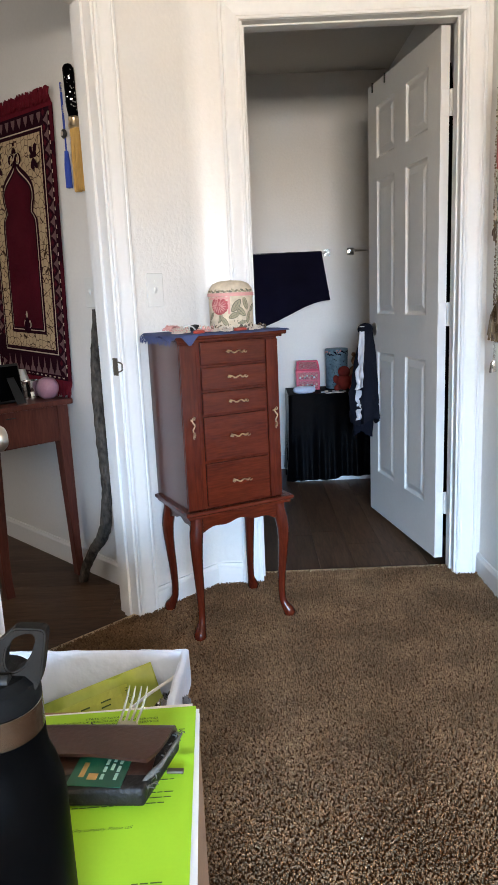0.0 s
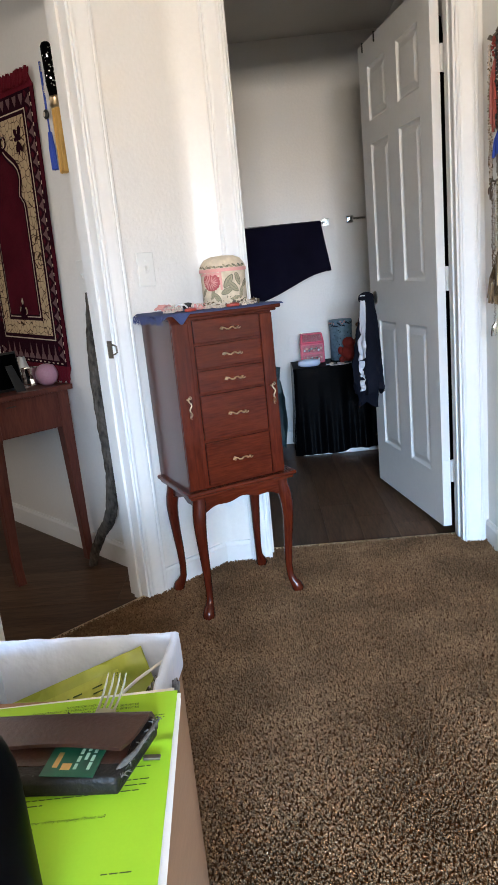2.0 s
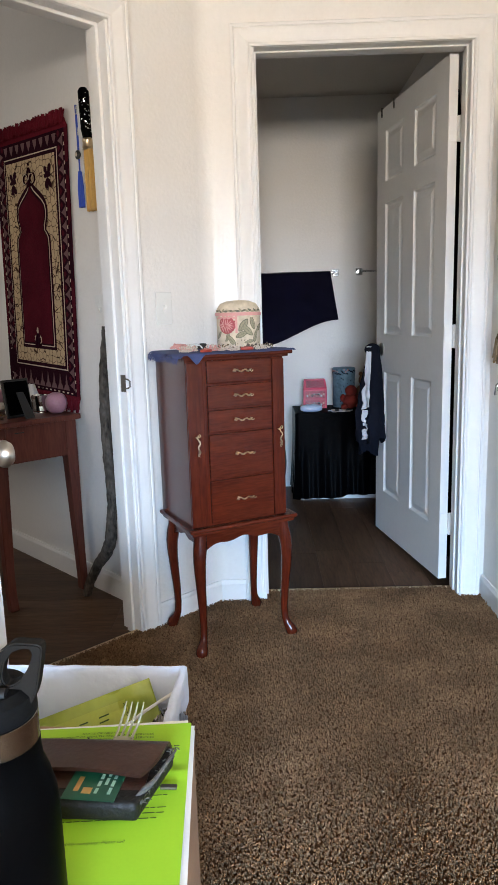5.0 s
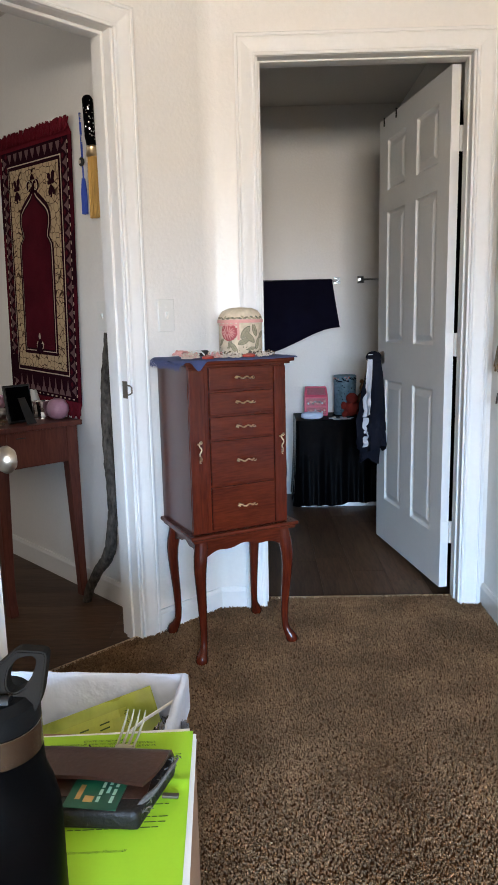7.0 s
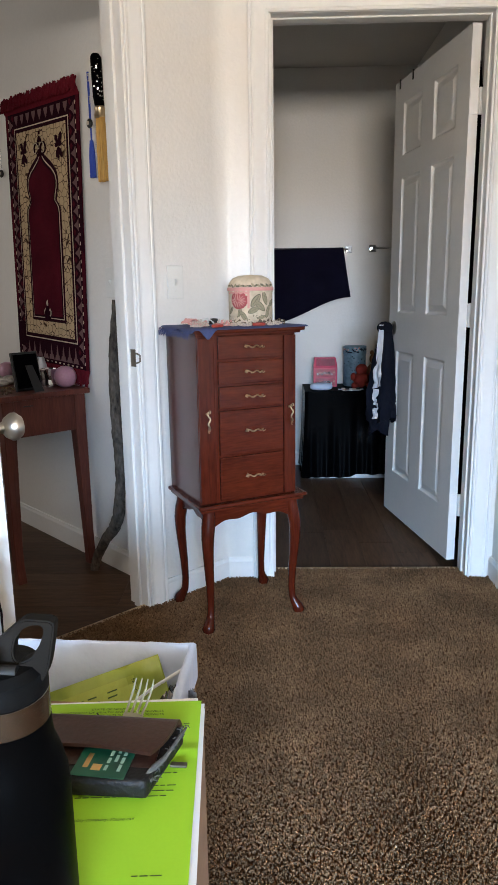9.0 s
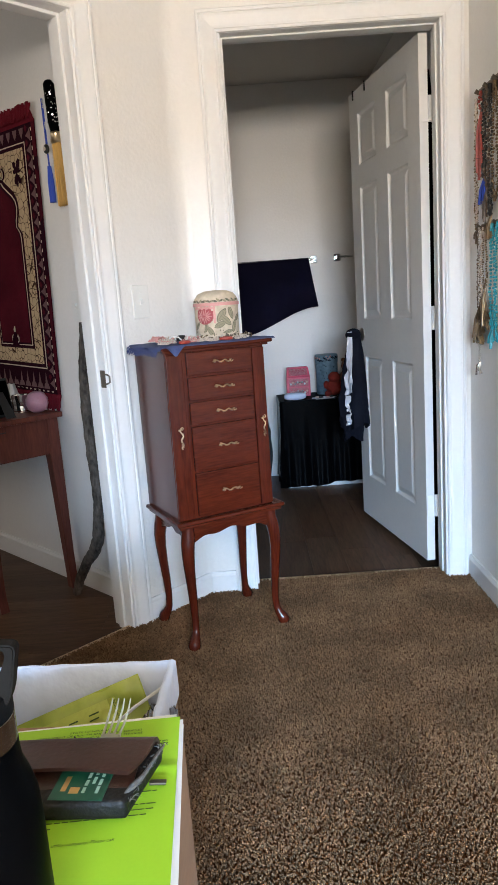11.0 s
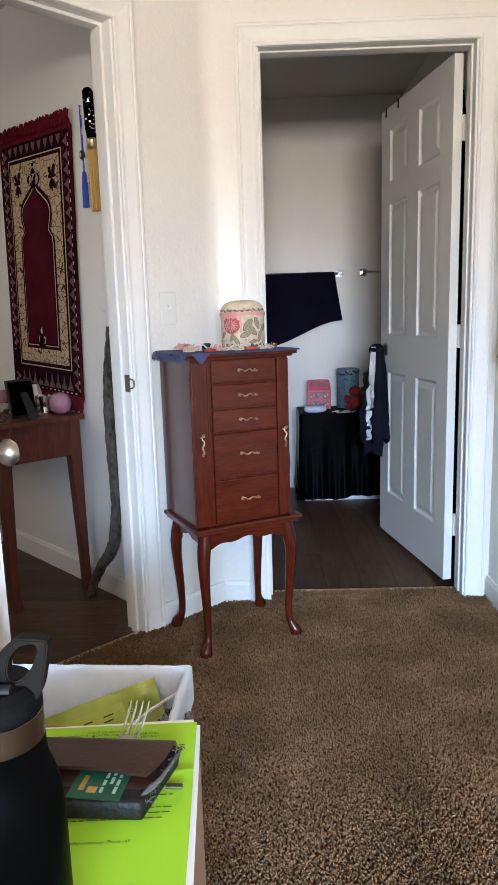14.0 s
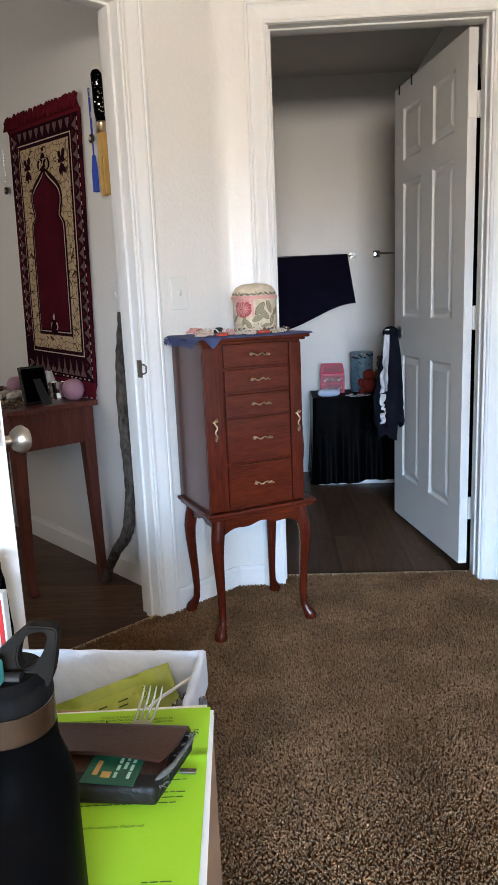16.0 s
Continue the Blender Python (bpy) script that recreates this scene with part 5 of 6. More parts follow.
solid("plush_toy", blob([(0, 0, 0.05, 0.05, (1, 0.9, 1)), (0, -0.01, 0.115, 0.038, (1, 0.9, 0.9)), (-0.045, -0.045, 0.02, 0.022, (1, 1.2, 0.9)), (0.045, -0.045, 0.02, 0.022, (1, 1.2, 0.9)),
                         (-0.05, -0.01, 0.07, 0.018, (1, 1, 1.4)), (0.05, -0.01, 0.07, 0.018, (1, 1, 1.4))]), PLUSHR, "small dark red plush toy sitting on the chest", "plush toy", True, pose(0.575, 4.275, ZC))
solid("plush_toy", blob([(0, 0, 0.075, 0.07, (1, 0.8, 1.05)), (0, -0.01, 0.17, 0.045, (1, 0.9, 0.9)), (-0.03, -0.01, 0.21, 0.014, (1, 0.6, 1)), (0.03, -0.01, 0.21, 0.014, (1, 0.6, 1))]), PLUSH,
      "light brown plush toy sitting on the chest", "plush toy", True, pose(0.68, 4.37, ZC))
for k in range(7):
    bm = box(-0.012, 0.012, -0.006, 0.006, 0, 0.006 + 0.004 * (k % 2), 0.002)
    solid("hair_clip", bm, (GARW, PEARL, BLACKP)[k % 3], "small hair clip lying on the chest", "hair clip", False, pose(0.435 + 0.022 * k, 4.19 + 0.012 * (k % 3), ZC, 0, 0, 37 * k), group="clips on the chest")
solid("paper_card", box(-0.055, 0.055, -0.02, 0.02, 0, 0.002), WHITEP, "white paper slip lying on the chest", "paper", False, pose(0.50, 4.165, ZC, 0, 0, 6))


def lumpy(x0, x1, y0, y1, z0, z1, amp, n=12):
    bm = bmesh.new()
    bmesh.ops.create_uvsphere(bm, u_segments=24, v_segments=16, radius=1.0)
    c = Vector(((x0 + x1) / 2, (y0 + y1) / 2, (z0 + z1) / 2))
    e = Vector(((x1 - x0) / 2, (y1 - y0) / 2, (z1 - z0) / 2))
    for v in bm.verts:
        d = v.co.copy()
        k = max(abs(d.x), abs(d.y), abs(d.z)) ** 0.6
        d = d / k
        q = Vector((d.x * e.x, d.y * e.y, d.z * e.z)) * (0.9 + wiggle(d * 1.0, n * 0.2, amp))
        v.co = c + q
        v.co.z = max(v.co.z, z0)
    return bm


solid("backpack", lumpy(-0.10, 0.165, 4.12, 4.45, -0.011, 0.56, 0.25), TEALBAG, "dark teal bag slumped beside the covered chest", "bag", True)


def garment():
    # hangs from the knob of the open door; local x along the leaf, y out of it
    root = thing("hanging_jacket", pose(0.774, 2.748, 0, 0, 0, LEAF_ANG), "dark blue jacket with white stripe hanging on the door knob", "jacket")

    def cone(a0, a1, top, bot, w0, w1, cx0, cx1, seed):
        def fn(u, v):
            a = a0 + (a1 - a0) * u
            r = w0 + (w1 - w0) * smoothstep(0, 0.8, v)
            r *= 1 + 0.20 * math.sin(a * 4 + seed + 2.5 * v) * smoothstep(0, 0.4, v) + wiggle((math.cos(a) * 2, math.sin(a) * 2, v * 5 + seed), 1.8, 0.38) * v
            x = cx0 + (cx1 - cx0) * v + r * math.cos(a) * 0.62
            y = 0.040 + 0.042 + max(-0.041, r * math.sin(a) * 0.85)
            z = top - (top - bot) * v + 0.018 * math.sin(a * 2 + seed) * v * v
            return (x, y, z)
        return sheet(fn, 40, 26, 0.003)
    part("body", cone(0, 6.283, 0.965, 0.50, 0.036, 0.088, 0.685, 0.66, 1), DENIM, root, "", True)
    part("sleeve", cone(0, 6.283, 0.93, 0.425, 0.02, 0.055, 0.70, 0.745, 3), DENIM, root, "", True)
    part("stripe", cone(1.95, 2.65, 0.968, 0.68, 0.044, 0.095, 0.683, 0.662, 1), GARW, root, "white stripe", True)
    part("bunched_top", ball(0.036, (0.682, 0.086, 0.952), 16, sq=(0.9, 1.1, 0.85)), DENIM, root, "", True)
    part("stripe", cone(1.9, 2.4, 0.66, 0.53, 0.080, 0.098, 0.664, 0.655, 1), GARW, root, "white stripe", True)


garment()


# ---- necklaces on the wall beside the door ----
def necklace(y, ztop, drop, width, mat, r, label, pendant=None, out=0.012, gap=1.55):
    """A loop of beads that hangs from a peg on the right wall."""
    r *= 0.55
    root = thing("necklace", pose(XR, y, ztop), label, "necklace", "necklaces on the wall")
    pts = []
    L = 2 * math.hypot(drop, width / 2)
    n = int(L / (gap * r))
    for k in range(n):
        t = 2 * math.pi * k / n
        pts.append((-out - 0.006 * random.random(), width / 2 * math.sin(t) * (0.55 + 0.45 * (1 - math.cos(t)) / 2), -drop * (1 - math.cos(t)) / 2))
    tagged(part("strand", bead_string(pts, r), mat, root, "", True), kind="stuff")
    if pendant:
        bm = bmesh.new()
        for k in range(pendant[1]):
            a = random.uniform(-0.9, 0.9)
            p0 = Vector((-out, 0.010 * a, -drop))
            p1 = p0 + Vector((-0.012 * random.random(), (0.05 if pendant[1] >= 17 else 0.017) * a, -pendant[2] * random.uniform(0.5, 1)))
            tube([p0, p0.lerp(p1, 0.5) + Vector((-0.004, 0.004, 0)), p1], [0.0015, 0.0035, 0.005], 5, bm)
        tagged(part("pendant", bm, pendant[0], root), kind="stuff")
    return root


random.seed(31)
rack = thing("necklace_rack", pose(XR, 2.24, 1.765), "wooden peg rail with hanging necklaces", "rack")
part("rail", box(-0.016, 0, -0.26, 0.235, -0.018, 0.018, 0.003), BROWNB, rack)
for k in range(7):
    part("peg", tube([(-0.014, -0.24 + 0.077 * k, 0), (-0.032, -0.24 + 0.077 * k, 0.010)], [0.006, 0.008], 8), BRONZE, rack)
necklace(2.492, 1.755, 0.42, 0.030, BRONZEB, 0.0070, "bronze and pearl bead necklace hanging by the door frame", (BROWNB, 4, 0.06), 0.016)
necklace(2.482, 1.755, 0.40, 0.024, PEARL, 0.0055, "pale pearl strand hanging by the door frame", None, 0.020)
necklace(2.440, 1.765, 0.05, 0.035, CORAL, 0.010, "coral red bead loop with long red tassels", (CORAL, 16, 0.24), 0.018)
necklace(2.410, 1.765, 0.27, 0.035, BLACKP, 0.009, "black bead necklace with a blue tassel", (BLUE, 12, 0.10), 0.018)
necklace(2.385, 1.765, 0.30, 0.045, BROWNB, 0.011, "brown wooden bead necklace hanging from a peg", (BROWNB, 10, 0.12), 0.018)
necklace(2.355, 1.765, 0.40, 0.04, BLACKP, 0.008, "dark bead necklace hanging from a peg", (BRONZEB, 6, 0.08), 0.018)
necklace(2.31, 1.765, 0.36, 0.05, BRONZEB, 0.008, "old gold bead necklace hanging from a peg", None, 0.018)
necklace(2.25, 1.765, 0.36, 0.06, BROWNB, 0.008, "brown bead necklace hanging from a peg", None, 0.018)
necklace(2.18, 1.765, 0.38, 0.06, CORAL, 0.007, "red bead necklace hanging from a peg", None, 0.018)
rack = thing("necklace_rack", pose(XR, 2.24, 1.335), "lower wooden peg rail with hanging necklaces", "rack")
part("rail", box(-0.014, 0, -0.26, 0.225, -0.012, 0.012, 0.003), BROWNB, rack)
for k in range(7):
    part("peg", tube([(-0.012, -0.24 + 0.077 * k, 0), (-0.03, -0.24 + 0.077 * k, 0.008)], [0.005, 0.006], 8), BRONZE, rack)
necklace(2.470, 1.335, 0.27, 0.028, BRONZEB, 0.0052, "thin bronze bead necklace with clustered pendants", (BRONZEB, 26, 0.13), 0.016)
necklace(2.462, 1.335, 0.30, 0.018, BROWNB, 0.0045, "thin brown bead strand hanging from a peg", (BRONZEB, 14, 0.10), 0.020)
necklace(2.448, 1.335, 0.46, 0.012, SEQUIN, 0.0035, "silver chain with a small cross pendant", (SEQUIN, 7, 0.05), 0.022)
necklace(2.415, 1.33, 0.24, 0.065, PEARL, 0.007, "cream pearl necklace hanging from a peg", (BRONZEB, 18, 0.10), 0.018)
necklace(2.40, 1.33, 0.20, 0.045, BRONZEB, 0.006, "bronze bead necklace hanging from a peg", (BRONZEB, 12, 0.14), 0.020)
necklace(2.335, 1.335, 0.34, 0.045, TURQ, 0.009, "turquoise bead necklace hanging from a peg", (TURQ, 8, 0.07), 0.018)
necklace(2.285, 1.335, 0.38, 0.05, TURQ, 0.008, "turquoise bead necklace hanging from a peg", None, 0.018)
necklace(2.21, 1.335, 0.34, 0.05, BROWNB, 0.008, "brown bead necklace hanging from a peg", None, 0.018)


# ---- boxes, bin, papers and bottle beside the camera ----
ZP = 0.636
carton = thing("cardboard_box", pose(-0.275, 0.585, 0, 0, 0, -2.5), "tall brown cardboard carton closed with flaps", "box")
part("carton_body", box(-0.205, 0.182, -0.19, 0.19, 0.0, ZP - 0.012, 0.003), CARD, carton)
part("flap", box(-0.204, 0.181, -0.189, -0.002, ZP - 0.011, ZP - 0.007, 0.001), CARD, carton)
part("flap", box(-0.204, 0.181, 0.002, 0.189, ZP - 0.011, ZP - 0.007, 0.001), CARD, carton)


def bin_box():
    root = thing("waste_bin", pose(-0.282, 0.90, 0, 0, 0, -3), "open cardboard box used as bin with white plastic liner", "waste bin")
    w, d, h = 0.152, 0.118, 0.575
    for nm, b in (("side", (-w, -w + 0.006, -d, d)), ("side", (w - 0.006, w, -d, d)), ("side", (-w + 0.006, w - 0.006, -d, -d + 0.006)), ("side", (-w + 0.006, w - 0.006, d - 0.006, d))):
        part(nm, box(b[0], b[1], b[2], b[3], 0.0, h, 0.001), CARD, root)
    part("bottom", box(-w + 0.006, w - 0.006, -d + 0.006, d - 0.006, 0.0, 0.006), CARD, root)
    n = 96

    def ring(u, inset):
        per = 2 * (2 * w + 2 * d)
        s = (u % 1.0) * per
        W2, D2 = 2 * w, 2 * d
        if s < W2:
            p = (-w + s, d)
        elif s < W2 + D2:
            p = (w, d - (s - W2))
        elif s < 2 * W2 + D2:
            p = (w - (s - W2 - D2), -d)
        else:
            p = (-w, -d + (s - 2 * W2 - D2))
        k = 1 - inset / w, 1 - inset / d
        return p[0] * k[0], p[1] * k[1]

    def fn(u, v):
        # outside skirt, over the rim, down the inside
        if v < 0.25:
            x, y = ring(u, -0.004)
            z = h - 0.055 * (1 - v / 0.25)
        elif v < 0.35:
            t = (v - 0.25) / 0.1
            x, y = ring(u, -0.004 + 0.014 * t)
            z = h + 0.006 * math.sin(t * math.pi) + 0.001
        else:
            t = (v - 0.35) / 0.65
            x, y = ring(u, 0.008 + 0.010 * t)
            z = h - 0.33 * t
        c = wiggle((math.cos(u * 6.28) * 4, math.sin(u * 6.28) * 4, v * 3), 2.0, 1.0)
        m = 0.0034 if v > 0.35 else 0.0016
        return (x + m * c * (1 if x < 0 else -1), y + m * c * (1 if y < 0 else -1), z + (0.003 * c if 0.2 < v < 0.4 else 0))
    part("liner", sheet(fn, n, 40), BAG, root, "white plastic bag liner folded over the rim", True)
    part("liner_floor", box(-w + 0.03, w - 0.03, -d + 0.03, d - 0.03, 0.24, 0.25), BAG, root)


bin_box()


def snack_bag():
    root = thing("snack_bag", pose(-0.262, 0.950, 0.448, -24, 0, 0) @ pose(0, 0, 0, 0, -19, 0), "crumpled green foil snack bag in the bin", "bag")

    def fn(u, v):
        x, z = (u - 0.5) * 0.235, (v - 0.5) * 0.19
        puff = 0.030 * math.sin(u * math.pi) * math.sin(v * math.pi)
        return (x, -puff - wiggle((u * 3, v * 3, 2), 1.8, 0.014), z)
    part("front", sheet(fn, 30, 24, 0.001), SNACK, root, "", True)

    def fb(u, v):
        x, z = (u - 0.5) * 0.235, (v - 0.5) * 0.19
        return (x, 0.02 * math.sin(u * math.pi) * math.sin(v * math.pi) + 0.002, z)
    part("back", sheet(fb, 20, 16, 0.001), SNACK, root, "", True)

    def lab(x0, x1, z0, z1, lift=0.0015):
        def f(u, v):
            x, z = x0 + (x1 - x0) * u, z0 + (z1 - z0) * v
            q = fn(x / 0.235 + 0.5, z / 0.19 + 0.5)
            return (q[0], q[1] - lift, q[2])
        return sheet(f, 14, 8)
    part("label_panel", lab(-0.112, 0.072, -0.02, 0.078), LABELY, root, "yellow nutrition panel")
    random.seed(9)
    bm = bmesh.new()
    for x0, x1 in ((-0.075, -0.050), (-0.045, -0.010), (-0.005, 0.022), (0.027, 0.047)):
        for k in range(10):
            z = -0.004 + k * 0.0076
            small = lab(x0, x0 + (x1 - x0) * random.uniform(0.5, 1), z, z + 0.0021, 0.0028)
            for q in small.faces:
                bm.faces.new([bm.verts.new(v.co) for v in q.verts])
            small.free()
    part("print", bm, INK, root, "small dark print")
    txt(root, "Nutrition Facts", 0.0075, Matrix.Translation((0.070, fn(0.77, 0.7)[1] - 0.009, 0.074)) @ Matrix.Rotation(radians(90), 4, "X") @ Matrix.Rotation(radians(-90), 4, "Z"), INK)


def txt(parent, body, size, m, mat, align="LEFT", shear=0.0):
    cu = bpy.data.curves.new("lettering", "FONT")
    cu.body, cu.size, cu.align_x, cu.extrude, cu.shear = body, size, align, 0.0, shear
    cu.materials.append(mat)
    ob = new("lettering", cu)
    ob.parent = parent
    ob.matrix_local = m
    return ob


snack_bag()
solid("wire_stem", tube([(-0.215, 0.93, 0.52), (-0.18, 0.945, 0.542), (-0.138, 0.965, 0.56)], 0.0025, 6), WHITEP, "thin white straw lying in the bin", "straw", True)
bm = sheet(lambda u, v: (-0.145 + 0.05 * (u - 0.5) + 0.01 * math.sin(v * 6), 0.93 + 0.10 * (v - 0.5), 0.50 + 0.05 * u + wiggle((u * 3, v * 4, 1), 2, 0.02)), 16, 20, 0.001)
solid("plastic_wrap", bm, STEEL, "crumpled silvery plastic wrapper in the bin", "wrapper", True)
bm = sheet(lambda u, v: (-0.335 + 0.12 * (u - 0.5), 0.855 + 0.06 * (v - 0.5), 0.535 + wiggle((u * 3, v * 4, 5), 2, 0.03)), 16, 12, 0.001)
solid("crumpled_paper", bm, PEARL, "crumpled brown paper scrap in the bin", "paper", True)


def page(name, m, w, h, mat, label, curl=0.0, bend=0.0):
    def fn(u, v):
        x, y = -w * (1 - u), -h * (1 - v)
        return (x, y, 0.0006 + curl * (abs(u - 0.5) * 2) ** 3 * (1 - v) + 0.0035 * math.exp(-((v - 0.66) / 0.02) ** 2) * bend)
    return solid(name, sheet(fn, 14, 40, 0.0004), mat, label, "paper", True, m)


page("paper_sheet", pose(-0.082, 0.754, ZP - 0.004, 0, 0, 3.5), 0.216, 0.279, WHITEP, "white letter sheet under the green one")
page("paper_sheet", pose(-0.083, 0.762, ZP - 0.0028, 0, 0, 2.4), 0.216, 0.279, WHITEP, "white letter sheet under the green one")
page("paper_sheet", pose(-0.092, 0.772, ZP - 0.0016, 0, 0, 4.0), 0.216, 0.279, WHITEP, "white letter sheet under the green one")
PM = pose(-0.087, 0.764, ZP, 0, 0, 3.0)
green = page("green_letter", PM, 0.216, 0.279, GREENP, "bright lime green printed letter with fold creases", 0.0, 1.0)


def letter():
    def T(x, y):
        return Matrix.Translation((x, y, 0.0014))
    y = -0.016
    for line in ("STATE OF NEVADA", "DEPARTMENT OF HEALTH AND HUMAN SERVICES", "DIVISION OF WELFARE AND SUPPORTIVE SERVICES", "ENERGY ASSISTANCE PROGRAM"):
        txt(green, line, 0.0056, T(-0.108, y), INK, "CENTER")
        y -= 0.0062
    random.seed(14)

    def bars(x0, x1, ys, hh, lengths=None):
        bm = bmesh.new()
        for k, yy in enumerate(ys):
            x = x0
            end = x1 if not lengths else x0 + (x1 - x0) * lengths[k]
            while x < end - 0.002:
                w = min(random.uniform(0.004, 0.013), end - x)
                vs = [bm.verts.new(p) for p in ((x, yy, 0.0014), (x + w, yy, 0.0014), (x + w, yy + hh, 0.0014), (x, yy + hh, 0.0014))]
                bm.faces.new(vs)
                x += w + 0.0016
        return bm
    part("print_bars", bars(-0.186, -0.135, (-0.047, -0.052), 0.0014), INK, green)
    part("print_bars", bars(-0.055, -0.012, (-0.047, -0.052), 0.0014), INK, green)
    part("print_bars", bars(-0.190, -0.020, [-0.064 - 0.0075 * k for k in range(10)], 0.0015, [1, 0.95, 1, 0.7, 1, 1, 0.92, 1, 0.6, 1]), INK, green)
    txt(green, "Payment Plan (EPP) with your utility company. Please call", 0.0056, T(-0.186, -0.196), INK, shear=0.25)
    txt(green, "them for more information.", 0.0056, T(-0.186, -0.203), INK, shear=0.25)
    part("print_bars", bars(-0.190, -0.020, [-0.150 - 0.0075 * k for k in range(4)], 0.0015, [1, 1, 0.95, 0.4]), INK, green)
    part("print_bars", bars(-0.050, -0.022, (-0.262,), 0.0014), INK, green)


letter()


def wallet():
    root = thing("wallet", pose(-0.103, 0.598, ZP + 0.0022, 0, 0, -3.5), "worn brown leather wallet lying open on the green letter", "wallet")
    # local x to the left is negative, y away from the eye
    bm = box(-0.200, 0.0, -0.010, 0.083, 0.0, 0.022, 0.007, seg=3)
    for v in bm.verts:
        v.co.x -= 0.020 * smoothstep(0.083, -0.010, v.co.y) * smoothstep(-0.1, 0.0, v.co.x)
        v.co.z += wiggle(v.co, 40, 0.0015)
    part("lower_half", bm, LEATHERD, root, "dark frayed lower half", True)

    def flap(u, v):
        x = -0.205 + 0.203 * u
        y = 0.088 - 0.066 * v
        z = 0.003 + 0.0265 * math.sin(min(1, v * 4.5) * math.pi / 2) + 0.003 * math.sin(u * 3.0) * v - 0.003 * v ** 3
        y += 0.006 * v * math.sin(u * 3.14)
        x -= (0.010 * v + 0.012 * v ** 4) * smoothstep(0.5, 1.0, u)
        return (x, y, z)
    part("flap", sheet(flap, 36, 18, 0.0045), LEATHER, root, "smooth brown leather flap", True)
    bm = sheet(lambda u, v: (-0.19 + 0.172 * u, 0.010 + 0.060 * v, 0.0225 + wiggle((u * 6, v * 3, 2), 2, 0.001) + 0.001 * v), 24, 10, 0.002)
    part("inner_pocket", bm, LEATHER, root, "", True)
    random.seed(17)
    bm = bmesh.new()
    for k in range(60):
        u = random.random()
        if k < 34:
            p = Vector((0.002 - 0.020 * (1 - u), -0.004 + 0.084 * u, 0.016 + 0.009 * u))
        else:
            p = Vector((-0.02 - 0.17 * u, -0.004 + 0.006 * random.random(), 0.0185))
        q = p + Vector((random.uniform(-0.008, 0.008), random.uniform(-0.006, 0.006), random.uniform(-0.004, 0.004)))
        tube([p, p.lerp(q, 0.5) + Vector((0, 0, 0.001)), q], random.uniform(0.0003, 0.0006), 5, bm)
    part("frayed_lining", bm, LINING, root, "frayed grey lining threads")
    edge = [(0.003, 0.080, 0.021), (0.000, 0.060, 0.0235), (-0.006, 0.040, 0.0225), (-0.010, 0.024, 0.023), (-0.018, 0.010, 0.0225), (-0.024, 0.002, 0.021)]
    part("torn_edge", tube(edge, [0.0012, 0.0022, 0.0018, 0.0026, 0.0034, 0.0012], 7), LINING, root, "worn grey edge where the leather has torn", True)
    part("worn_line", tube([(-0.19 + 0.017 * k, -0.0072 + 0.0006 * (k % 3), 0.0175 + 0.0012 * (k % 2)) for k in range(10)], 0.0009, 5), LINING, root, "pale worn line along the front edge")
    part("stitching", tube([(-0.098 + 0.010 * k, 0.082 - 0.013 * k, 0.0325 + 0.0004 * k) for k in range(4)], 0.0008, 5), LEATHERD, root, "dark pressed seam across the flap")
    part("zip_tab", box(-0.008, 0.0100, 0.039, 0.0455, 0.001, 0.004, 0.001), BRONZE, root, "small worn metal zip tab")


wallet()


def bank_card():
    root = thing("bank_card", pose(-0.149, 0.590, ZP + 0.0260, 0, 0, 83), "dark green bank card sticking out of the wallet", "card")
    part("card_body", box(0, 0.0856, -0.002, 0.054, 0, 0.0008, 0.0003), CARDG, root)
    part("chip", box(0.009, 0.018, 0.026, 0.036, 0.0008, 0.0011), GOLD, root, "gold chip")
    bm = bmesh.new()
    for y, runs in ((0.0195, ((0.010, 0.018), (0.021, 0.029), (0.032, 0.040), (0.043, 0.050))), (0.0125, ((0.024, 0.034), (0.037, 0.041))), (0.0055, ((0.010, 0.020), (0.022, 0.031), (0.034, 0.039)))):
        for x0, x1 in runs:
            box(x0, x1, y, y + 0.0034, 0.0008, 0.0010, 0, bm)
    part("print", bm, CARDINK, root, "pale print bars")
    part("emblem", box(0.012, 0.034, 0.040, 0.0455, 0.0008, 0.0010), GOLD, root, "orange emblem bar")

bank_card()


def fork():
    root = thing("plastic_fork", pose(-0.160, 0.690, ZP + 0.021, 14, 0, -8), "translucent pale plastic fork tucked behind the wallet", "fork")
    for k in range(4):
        x = -0.0105 + 0.007 * k
        part("tine", tube([(x * 0.9, 0.010, 0.0), (x, 0.03, -0.001), (x * 1.05, 0.048, 0.001), (x * 1.05, 0.060, 0.006)], [0.0017, 0.0016, 0.0013, 0.0007], 6), FORKP, root)
    bm = sheet(lambda u, v: ((u - 0.5) * (0.024 * (1 - 0.72 * (1 - v) ** 1.5)), -0.02 + 0.032 * v, 0.002 * math.sin(u * 3.14)), 8, 10, 0.0016)
    part("neck", bm, FORKP, root, "", True)
    part("handle", tube([(0, -0.018, 0), (0, -0.028, -0.002), (0, -0.045, -0.006)], [0.0035, 0.0035, 0.004], 6), FORKP, root)


fork()


